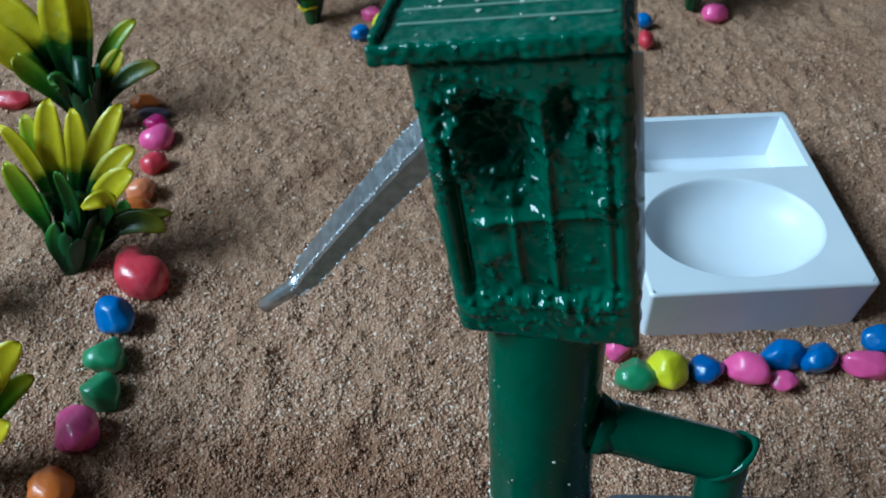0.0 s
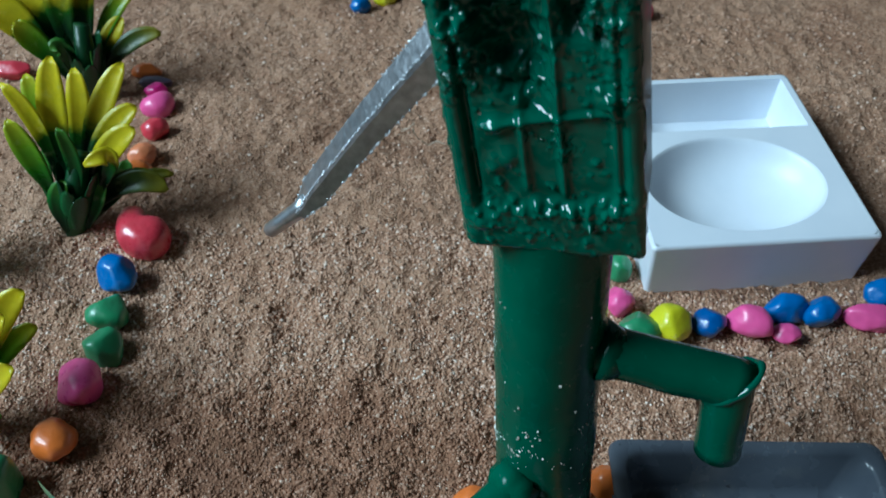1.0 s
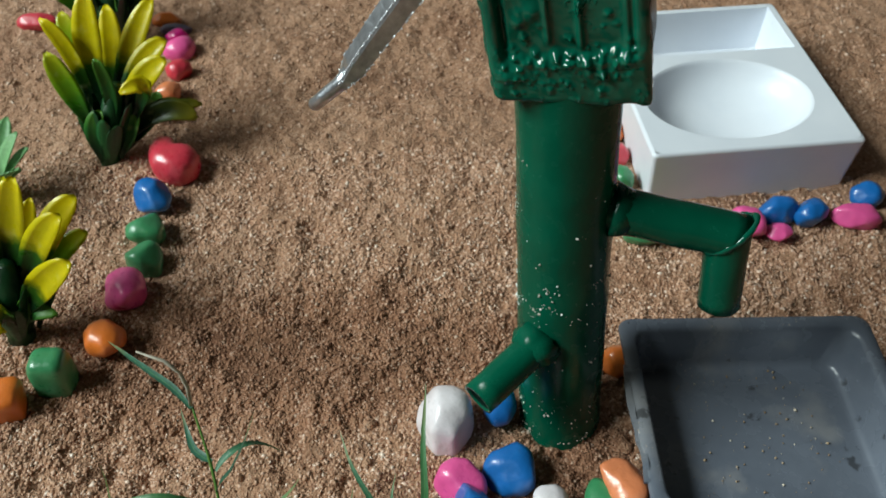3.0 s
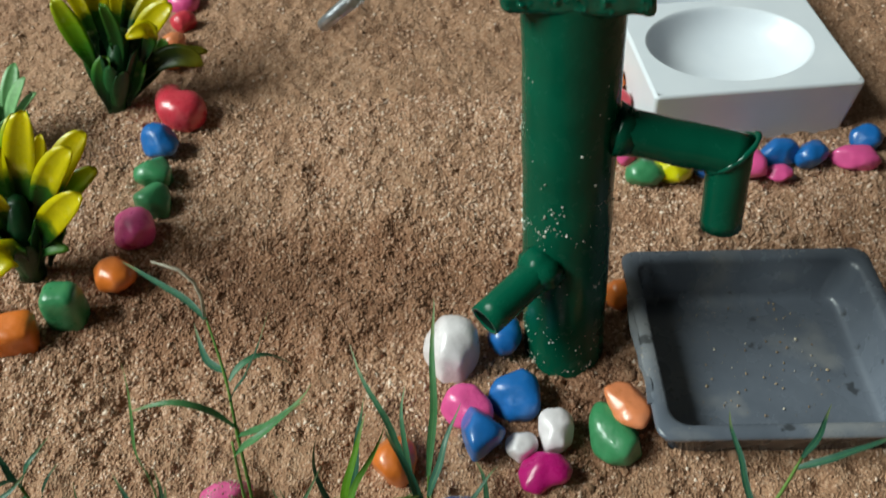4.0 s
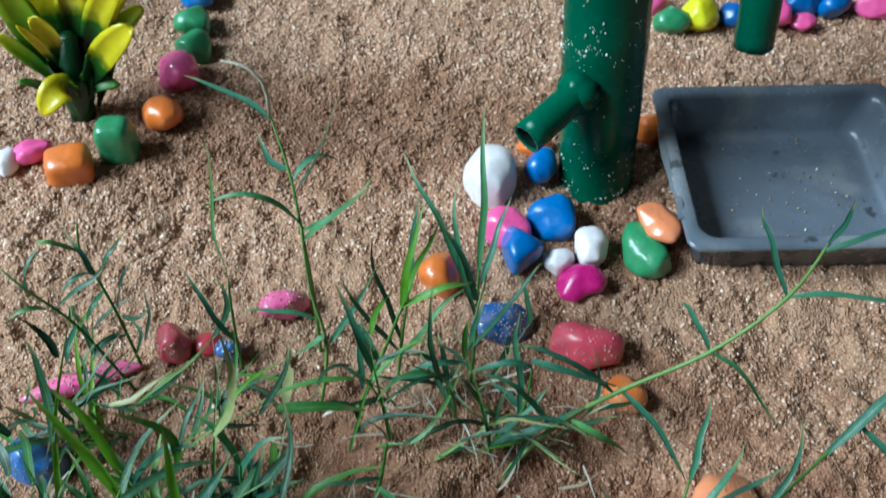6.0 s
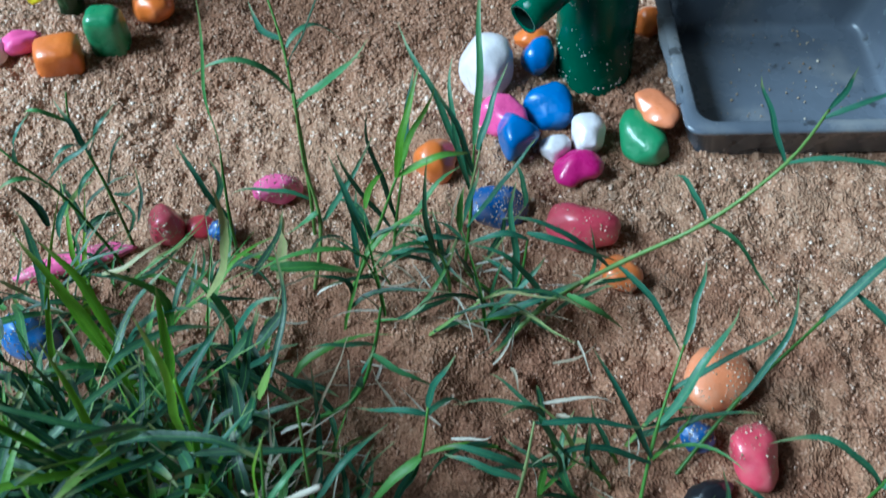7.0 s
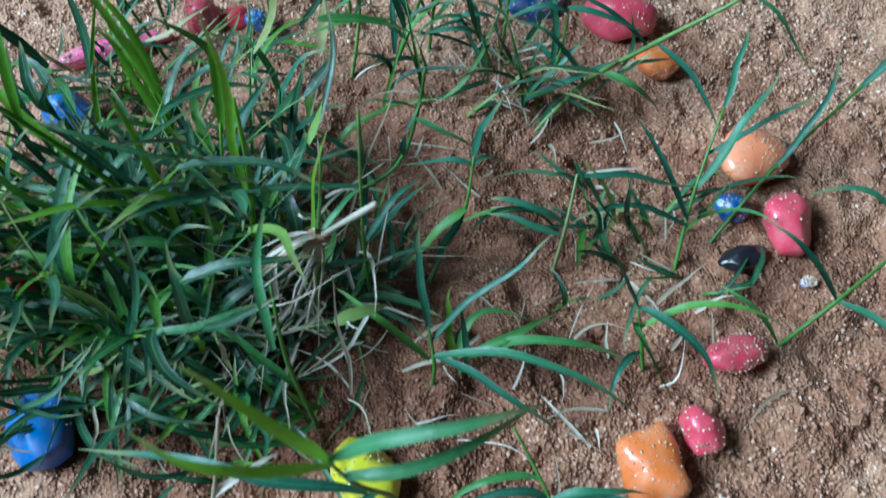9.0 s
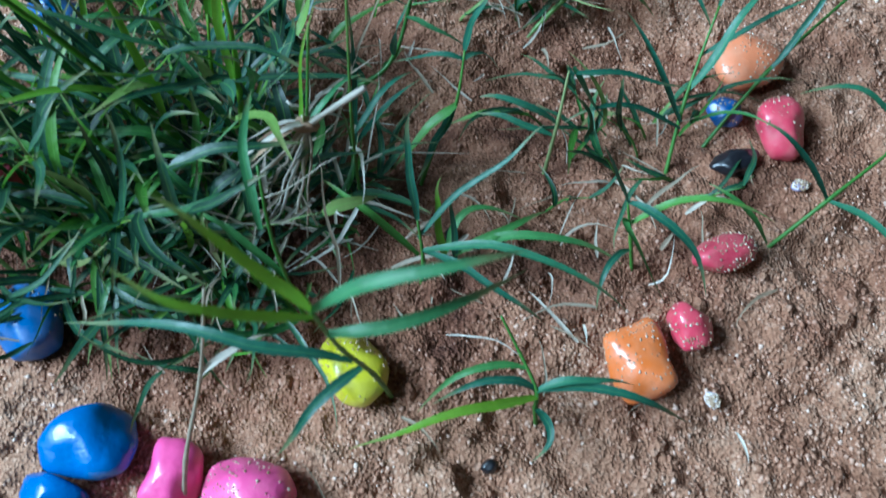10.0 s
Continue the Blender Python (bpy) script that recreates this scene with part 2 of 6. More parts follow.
def thick_enamel_material():
    m = Mat("thick_green_enamel", (0.002, 0.11, 0.055), 0.12)
    m.colour(m.ramp(m.noise(90, 4), [(0.3, (0.001, 0.082, 0.048)), (0.7, (0.002, 0.118, 0.070))]))
    dots = m.ramp(m.cells(300), [(0.0, 1.0), (0.07, 1.0), (0.10, 0.0)])
    m.colour(m.mix(m.mix(1.0, dots, m.ramp(m.noise(80, 2), [(0.58, 0.0), (0.64, 1.0)]), "MULTIPLY"), m.b.inputs["Base Color"].links[0].from_socket, (0.55, 0.48, 0.38)))
    m.bump(m.noise(170, 2), 0.22, 0.0012)
    wet = m.mix(1.0, m.ramp(m.noise(520, 3), [(0.50, 0.0), (0.72, 1.0)]), m.ramp(m.noise(75, 3), [(0.54, 0.0), (0.64, 1.0)]), "MULTIPLY")
    m.bump(wet, 0.8, 0.0009)
    m.roughness(m.ramp(m.noise(300, 3), [(0.3, 0.05), (0.75, 0.14)]))
    m.b.inputs["Specular IOR Level"].default_value = 0.5
    return m.m


def dusty_enamel_material():
    m = Mat("dusty_green_enamel", (0.005, 0.15, 0.09), 0.38)
    dust = m.ramp(m.noise(620, 5), [(0.45, 0.0), (0.8, 0.20)])
    m.colour(m.mix(dust, m.ramp(m.noise(90, 4), [(0.3, (0.002, 0.075, 0.045)), (0.7, (0.004, 0.105, 0.065))]), (0.30, 0.38, 0.30)))
    m.bump(m.noise(600, 3), 0.5, 0.0008)
    return m.m


THICK, DUSTY = thick_enamel_material(), dusty_enamel_material()
RIDGE = Mat("rubbed_green_enamel", (0.16, 0.27, 0.21), 0.5).m
SAND, GRAIN = sand_material(), grain_material()
PALE_GRAIN = pale_grain_material("pale_sand_grain", [(0.0, (0.26, 0.16, 0.09)), (0.6, (0.46, 0.33, 0.21)), (1.0, (0.78, 0.69, 0.57))])
FLECK = pale_grain_material("white_fleck", [(0.0, (0.34, 0.33, 0.27)), (0.5, (0.62, 0.60, 0.53)), (1.0, (0.84, 0.83, 0.78))])
ENAMEL, SILVER, CLEAR = enamel_material(), silver_material(), clear_material()
WHITE, TRAY = white_ceramic_material(), tray_material()
PLASTIC = plastic_material("plastic_leaf", [(0.34, (0.006, 0.036, 0.010)), (0.47, (0.03, 0.13, 0.008)), (0.55, (0.70, 0.60, 0.010)), (0.95, (0.92, 0.78, 0.02))], through=0.36)
PLASTIC_LIME = plastic_material("lime_plastic_leaf", [(0.22, (0.006, 0.05, 0.012)), (0.42, (0.06, 0.28, 0.012)), (0.64, (0.25, 0.48, 0.015)), (1.0, (0.66, 0.62, 0.02))])
PLASTIC_GREEN = plastic_material("plastic_green_leaf", [(0.2, (0.006, 0.045, 0.014)), (0.60, (0.022, 0.15, 0.022)), (1.0, (0.12, 0.30, 0.03))], rough=0.4)
PLASTIC_OLIVE = plastic_material("olive_plastic_leaf", [(0.3, (0.006, 0.03, 0.008)), (0.65, (0.06, 0.10, 0.01)), (1.0, (0.34, 0.30, 0.02))], rough=0.4)
DEEP_GREEN = leafy("deep_green_plastic", [(0.0, (0.008, 0.055, 0.016)), (1.0, (0.016, 0.10, 0.026))], 0.35, 0.1)
PALE_PLASTIC = leafy("pale_green_plastic", [(0.0, (0.20, 0.50, 0.18)), (1.0, (0.34, 0.62, 0.30))], 0.4)
BLADE = leafy("grass_blade", [(0.0, (0.007, 0.036, 0.020)), (0.4, (0.018, 0.075, 0.038)), (0.65, (0.044, 0.131, 0.070)), (0.8, (0.037, 0.142, 0.028)), (0.93, (0.122, 0.296, 0.022)), (1.0, (0.415, 0.365, 0.180))], 0.46, 0.15, veined=True)
YOUNG = leafy("young_grass_blade", [(0.0, (0.11, 0.30, 0.015)), (1.0, (0.24, 0.46, 0.03))], 0.42, 0.4, veined=True)
LEAF = leafy("broad_grass_leaf", [(0.0, (0.022, 0.105, 0.066)), (0.4, (0.045, 0.165, 0.105)), (0.75, (0.065, 0.215, 0.105)), (0.92, (0.10, 0.28, 0.06)), (1.0, (0.16, 0.36, 0.04))], 0.45, 0.2, veined=True)
STALK = leafy("grass_stalk", [(0.0, (0.055, 0.18, 0.025)), (0.6, (0.13, 0.31, 0.05)), (0.85, (0.26, 0.41, 0.11)), (1.0, (0.42, 0.40, 0.22))])
DRY = leafy("dry_grass", [(0.0, (0.34, 0.25, 0.16)), (0.5, (0.62, 0.53, 0.40)), (1.0, (0.86, 0.80, 0.70))], 0.6)
BORE = Mat("dark_bore", (0.004, 0.012, 0.009), 0.9)
BORE.b.inputs["Specular IOR Level"].default_value = 0.05
BORE = BORE.m
BONE = leafy("bleached_root", [(0.0, (0.42, 0.33, 0.24)), (0.5, (0.66, 0.58, 0.47)), (1.0, (0.80, 0.75, 0.66))], 0.6, 0.1)
HUSK = leafy("brown_husk", [(0.0, (0.20, 0.11, 0.06)), (1.0, (0.42, 0.28, 0.17))], 0.7, 0.1)
FIBRE = Mat("pale_fibre", (0.75, 0.62, 0.48), 0.5).m
SILVER_GRIT = Mat("silver_grit", (0.74, 0.76, 0.80), 0.35, metal=0.35).m
WALL = plaster_material("brown_plaster", (0.045, 0.036, 0.03))
PALE_WALL = plaster_material("pale_plaster", (0.24, 0.235, 0.23))
FLOOR = plaster_material("dark_floor", (0.04, 0.03, 0.025))
FRAME = plaster_material("window_paint", (0.5, 0.45, 0.4))
HUES = {
    "red": (0.68, 0.045, 0.075), "raspberry": (0.66, 0.06, 0.11), "pink": (0.90, 0.11, 0.36), "magenta": (0.62, 0.012, 0.21), "orange": (0.78, 0.19, 0.03), "peach": (0.82, 0.26, 0.11),
    "blue": (0.008, 0.15, 0.48), "deep blue": (0.006, 0.10, 0.36), "green": (0.05, 0.27, 0.11), "yellow": (0.72, 0.68, 0.01), "white": (0.90, 0.83, 0.86),
    "black": (0.012, 0.012, 0.016), "violet": (0.2, 0.16, 0.26),
}
PAINT = {}


def paint(hue, sandy=0.1):
    key = (hue, sandy)
    if key not in PAINT:
        PAINT[key] = paint_material(hue.replace(" ", "_") + "_paint", HUES[hue], sandy)
    return PAINT[key]


# ---- mesh helpers ----


def part(name, bm, material, parent=None, label="", smooth=True):
    me = bpy.data.meshes.new(name)
    bm.to_mesh(me)
    bm.free()
    me.materials.append(material)
    if smooth:
        me.polygons.foreach_set("use_smooth", [True] * len(me.polygons))
    ob = new(name, me)
    ob.parent = parent
    if label:
        ob["label"] = label
    return ob


def lattice(shape_seed, x, y, cell):
    """Smooth value noise on a grid of that cell size, -1 to 1."""
    rng = np.random.default_rng(shape_seed)
    table = rng.uniform(-1, 1, (256, 256))
    u, v = np.asarray(x) / cell + 100.0, np.asarray(y) / cell + 100.0
    i, j = np.floor(u).astype(int), np.floor(v).astype(int)
    f, g = u - i, v - j
    f, g = f * f * (3 - 2 * f), g * g * (3 - 2 * g)
    at = lambda a, b: table[a % 256, b % 256]  # noqa: E731
    return (at(i, j) * (1 - f) + at(i + 1, j) * f) * (1 - g) + (at(i, j + 1) * (1 - f) + at(i + 1, j + 1) * f) * g


PITS = [(-0.073, 0.094, 0.007, 0.0035), (-0.127, -0.002, 0.006, 0.004), (-0.06, 0.05, 0.012, 0.002), (-0.085, -0.112, 0.018, 0.006), (-0.062, -0.128, 0.016, 0.006), (-0.03, -0.145, 0.008, 0.003), (-0.022, -0.155, 0.006, 0.003), (-0.04, -0.105, 0.007, 0.003),
        (0.035, -0.165, 0.012, 0.002), (-0.03, 0.2, 0.02, 0.003), (0.07, 0.23, 0.008, 0.003), (0.115, 0.235, 0.006, 0.003), (0.06, -0.07, 0.02, 0.002), (-0.095, -0.195, 0.012, 0.004),
        (-0.045, -0.205, 0.014, 0.003)]
HEAPS = [(0.010, 0.001, 0.017, -0.0042), (-0.045, -0.088, 0.022, 0.005), (-0.12, -0.13, 0.05, 0.004), (-0.19, 0.15, 0.06, 0.004), (-0.05, 0.16, 0.06, 0.0025), (0.02, -0.11, 0.05, 0.002)]


def ground_height(x, y):
    z = 0.0026 * lattice(1, x, y, 0.055) + 0.0014 * lattice(6, x * 0.35, y, 0.034) + 0.0006 * lattice(2, x, y, 0.016) + (0.0013 * lattice(3, x, y, 0.0062) + 0.0009 * lattice(4, x, y, 0.0030)) * (0.72 + 0.28 * np.clip((0.08 - y) / 0.08, 0, 1) + 0.25 * np.clip(-y / 0.1, 0, 1)) + 0.0004 * lattice(5, x, y, 0.0012)
    for px, py, r, d in PITS:
        z = z - d * np.exp(-((x - px) ** 2 + (y - py) ** 2) / (r * r))
    for px, py, r, d in HEAPS:
        z = z + d * np.exp(-((x - px) ** 2 + (y - py) ** 2) / (r * r))
    under = np.maximum(np.abs(x - 0.0685) - 0.034, np.abs(y + 0.001) - 0.029)
    z = np.where(under < 0, np.minimum(z, -0.0015), z)
    edge = np.maximum(np.abs(x) - 0.66, np.abs(y - 0.12) - 0.73)
    return z - 0.0008 - np.clip(edge, 0, 0.1) * 0.25


def gz(x, y):
    return float(ground_height(np.array([x]), np.array([y]))[0])


# ---- ground and room ----


def spread(lo, hi, inner_lo, inner_hi, fine, coarse):
    out = [inner_lo]
    while out[-1] < inner_hi:
        out.append(out[-1] + fine)
    step = fine
    while out[-1] < hi:
        step = min(step * 1.12, coarse)
        out.append(min(out[-1] + step, hi))
    low, step = [inner_lo], fine
    while low[-1] > lo:
        step = min(step * 1.12, coarse)
        low.append(max(low[-1] - step, lo))
    return np.array(low[:0:-1] + out)


def build_ground():
    xs = spread(-0.75, 0.75, -0.27, 0.19, 0.0010, 0.12)
    ys = spread(-0.7, 0.95, -0.27, 0.33, 0.0010, 0.12)
    gx, gy = np.meshgrid(xs, ys)
    gzz = ground_height(gx, gy)
    n, m = len(ys), len(xs)
    co = np.stack([gx.ravel(), gy.ravel(), gzz.ravel()], 1).astype(np.float32)
    k = (np.arange(n - 1)[:, None] * m + np.arange(m - 1)[None, :]).ravel()
    quads = np.stack([k, k + 1, k + 1 + m, k + m], 1).astype(np.int32)
    me = bpy.data.meshes.new("ground")
    me.vertices.add(len(co))
    me.vertices.foreach_set("co", co.ravel())
    me.loops.add(quads.size)
    me.loops.foreach_set("vertex_index", quads.ravel())
    me.polygons.add(len(quads))
    me.polygons.foreach_set("loop_start", np.arange(0, quads.size, 4, dtype=np.int32))
    me.update(calc_edges=True)
    me.polygons.foreach_set("use_smooth", [True] * len(quads))
    me.materials.append(SAND)
    ob = new("ground", me)
    return tagged(ob, "uneven brown sand with small pits and crumbs", "ground", kind="structure")


build_ground()


def box(bm, x0, x1, y0, y1, z0, z1):
    r = bmesh.ops.create_cube(bm, size=1)
    bmesh.ops.transform(bm, matrix=Matrix.Translation(((x0 + x1) / 2, (y0 + y1) / 2, (z0 + z1) / 2)) @ Matrix.Diagonal((x1 - x0, y1 - y0, z1 - z0, 1)), verts=r["verts"])


def wall(name, *boxes):
    bm = bmesh.new()
    for b in boxes:
        box(bm, *b)
    return tagged(part(name, bm, WALL, smooth=False), "plain unseen plastered wall added round the sand bed", "wall", kind="structure")


# Unseen room shell, added and kept dark to hold fill light and bounce down.
bm = bmesh.new()
box(bm, -3.05, 2.6, -2.6, 1.6, -0.05, -0.012)
tagged(part("floor", bm, FLOOR, smooth=False), "plain unseen dark floor added under the sand bed", "floor", kind="structure")
wall("wall_east", (2.6, 2.75, -2.6, 1.75, -0.05, 3.4))
# The north wall is unseen too, added pale for the tray to reflect.
wall("wall_north", (-3.05, 2.6, 1.6, 1.75, -0.05, 3.4)).data.materials[0] = PALE_WALL
wall("wall_south", (-3.2, 2.75, -2.75, -2.6, -0.05, 3.4))
wall("wall_west", (-3.2, -3.05, -2.6, -1.45, -0.05, 3.4), (-3.2, -3.05, 0.85, 1.75, -0.05, 3.4), (-3.2, -3.05, -1.45, 0.85, -0.05, 1.7), (-3.2, -3.05, -1.45, 0.85, 3.1, 3.4))
bm = bmesh.new()
box(bm, -3.2, 2.75, -2.75, 1.75, 3.4, 3.5)
tagged(part("ceiling", bm, WALL, smooth=False), "plain unseen ceiling added over the sand bed", "ceiling", kind="structure")
bm = bmesh.new()
for b in ((-3.15, -3.1, -1.45, 0.85, 1.7, 1.75), (-3.15, -3.1, -1.45, 0.85, 3.05, 3.1), (-3.15, -3.1, -1.45, -1.4, 1.75, 3.05), (-3.15, -3.1, 0.8, 0.85, 1.75, 3.05)):
    box(bm, *b)
tagged(part("window_1", bm, FRAME, smooth=False), "plain painted frame of an open window", "window", kind="structure")

# ---- hand pump ----
BASE = Vector((0.009, 0.010, 0.0))
AXIS = Vector((-0.0524, 0.1123, 0.9923)).normalized()
PX = (Vector((1, 0, 0)) - AXIS * AXIS.x).normalized()
PY = AXIS.cross(PX)
PUMP = Matrix((PX, PY, AXIS)).transposed().to_4x4()
PUMP.translation = BASE


def tube(bm, points, radii, sides=28, hollow=0.0, cap=True):
    """A round tube through the points, with a bore at its far end if hollow."""
    rings = []
    pts = [Vector(p) for p in points]
    for i, p in enumerate(pts):
        d = (pts[min(i + 1, len(pts) - 1)] - pts[max(i - 1, 0)]).normalized()
        a = d.orthogonal().normalized() if i == 0 else (side - d * side.dot(d)).normalized()
        side = a
        b = d.cross(a)
        r = radii[i] if isinstance(radii, (list, tuple)) else radii
        rings.append([bm.verts.new(p + (a * math.cos(2 * math.pi * k / sides) + b * math.sin(2 * math.pi * k / sides)) * r) for k in range(sides)])
    if hollow:
        d = (pts[-1] - pts[-2]).normalized()
        r = radii[-1] if isinstance(radii, (list, tuple)) else radii
        c = pts[-1]
        for depth, s in ((0.0, hollow), (-3.5 * r, hollow)):
            rings.append([bm.verts.new(c + d * depth + (v.co - c) * s) for v in rings[len(pts) - 1]])
    for a, b in zip(rings, rings[1:]):
        for k in range(sides):
            bm.faces.new((a[k], a[(k + 1) % sides], b[(k + 1) % sides], b[k]))
    if cap:
        bm.faces.new(rings[0][::-1])
        bm.faces.new(rings[-1])
    bmesh.ops.recalc_face_normals(bm, faces=bm.faces)


def lumpy(bm, amount, size, offset=0.0):
    bm.normal_update()
    for v in bm.verts:
        v.co += v.normal * amount * (noise.noise(v.co / size + Vector((offset, 3, 7))))


def rounded_grid_box(w, d, h, r, step):
    """A box with rounded edges and a fine even mesh, centred, for modelling lumps on."""
    bm = bmesh.new()
    seen = {}

    def vert(p):
        key = tuple(round(c * 1e6) for c in p)
        if key not in seen:
            q = Vector((max(-w / 2 + r, min(w / 2 - r, p[0])), max(-d / 2 + r, min(d / 2 - r, p[1])), max(-h / 2 + r, min(h / 2 - r, p[2]))))
            o = Vector(p) - q
            seen[key] = bm.verts.new(q + o.normalized() * r if o.length > 1e-9 else p)
        return seen[key]

    dims = (w, d, h)
    for axis in range(3):
        a, b = (axis + 1) % 3, (axis + 2) % 3
        na, nb = max(1, round(dims[a] / step)), max(1, round(dims[b] / step))
        for sign in (-1, 1):
            for i in range(na):
                for j in range(nb):
                    quad = []
                    for s, t in ((i, j), (i + 1, j), (i + 1, j + 1), (i, j + 1)):
                        p = [0, 0, 0]
                        p[axis], p[a], p[b] = sign * dims[axis] / 2, -dims[a] / 2 + dims[a] * s / na, -dims[b] / 2 + dims[b] * t / nb
                        quad.append(vert(p))
                    bm.faces.new(quad if sign > 0 else quad[::-1])
    return bm


def ridge(a, width):
    return math.exp(-(a / width) ** 2)


BEADS = []
_rng = random.Random(4)
for _ in range(330):
    zone = _rng.random()
    bu, bv = (_rng.gauss(-11, 2.6), _rng.gauss(46, 5)) if zone < 0.35 else (_rng.uniform(-14, 14), _rng.gauss(9, 3)) if zone < 0.65 else (_rng.gauss(11, 2.5), _rng.gauss(44, 9)) if zone < 0.85 else (_rng.uniform(-14, 14), _rng.uniform(10, 60))
    BEADS.append((bu, bv, _rng.uniform(0.28, 0.8), _rng.uniform(0.25, 0.8) * (1.5 if zone < 0.35 else 1.0)))


def head_relief(u, v):
    """How far the painted front of the pump head stands out (mm) at u from its middle, v above its bottom."""
    h = 0.0
    inside = 1 / (1 + math.exp(-(12.6 - abs(u + 0.3)) * 2.2)) * 1 / (1 + math.exp(-(v - 11) * 1.6)) * 1 / (1 + math.exp(-(53 - v) * 1.4))
    h -= 1.3 * inside
    upto = lambda lo, hi, s: 1 / (1 + math.exp(-(s - lo) * 2)) / (1 + math.exp(-(hi - s) * 2))  # noqa: E731
    h += 1.1 * ridge(u - 3.0, 0.7) * upto(13, 54, v)
    h += 1.0 * ridge(u + 3.7, 0.7) * upto(15, 31, v)
    h += 0.9 * ridge(v - 29.6 - 0.06 * u, 0.7) * upto(-11, 12, u)
    h -= 2.0 * ridge(u + 13.2, 0.8) * upto(12, 54, v)
    h -= 1.0 * ridge(u - 13.6, 0.7) * upto(10, 50, v)
    wob = 1.2 * noise.noise(Vector((u * 0.35, v * 0.35, 8)))
    wob += 0.6 * noise.noise(Vector((u * 0.9, v * 0.9, 3)))
    hole = max(0.0, ((u + 4.2 + 0.22 * (v - 44)) / 5.4) ** 2 + ((v - 44.0) / 8.6) ** 2 + 0.5 * wob)
    h -= 6.2 * math.exp(-hole ** 2)
    h -= 3.4 * math.exp(-((u - 6.8 - 0.8 * wob) / 1.9) ** 4 - ((v - 50) / 5.0) ** 4)
    h -= 2.2 * math.exp(-((u - 11.0 - 0.5 * wob) / 1.2) ** 4 - ((v - 45.5) / 2.4) ** 4)
    h -= 1.8 * math.exp(-((u + 1.2 - 0.6 * wob) / 2.2) ** 4 - ((v - 33.5) / 2.6) ** 4)
    for bu, bv, s, a in ((-12.5, 48, 2.3, 2.0), (-10.0, 43.5, 1.5, 1.4), (-13.0, 40, 1.3, 1.1), (12.0, 46, 1.6, 1.6), (11.5, 33, 1.9, 1.7), (13.2, 30, 1.3, 1.2), (-8.5, 29, 1.6, 1.2), (-6.5, 22, 2.0, 1.0),
                         (-9.5, 20, 1.4, 0.9), (3.4, 44, 1.0, 1.1), (-2.5, 12, 1.2, 0.9), (4.0, 10.5, 1.5, 0.9), (-13.5, 8, 1.6, 1.2), (12.5, 10, 1.6, 1.0), (0.5, 37, 0.9, 0.8)):
        h += a * math.exp(-((u - bu) ** 2 + (v - bv) ** 2) / (s * s))
    p = Vector((u, v, 0))
    h += 0.5 * noise.noise(p / 3.0) * (0.18 + 1.0 * ridge(u + 9, 8) * ridge(v - 44, 16) + 0.8 * ridge(v - 9, 6)) + 0.35 * max(0, noise.noise(p / 1.3) - 0.25) * (1.6 if v < 14 or v > 40 else 0.5)
    for bu, bv, s, a in BEADS:
        if abs(u - bu) < 3 * s and abs(v - bv) < 3 * s:
            h += a * math.exp(-((u - bu) ** 2 + (v - bv) ** 2) / (s * s))
    for k in range(9):
        bu, bv = -11 + 2.9 * k + 0.9 * noise.noise(Vector((k, 0.5, 0))), 10.5 + 2.5 * noise.noise(Vector((k, 5.5, 0)))
        h += 0.8 * math.exp(-((u - bu) ** 2 + (v - bv) ** 2) / 0.7)
    return h


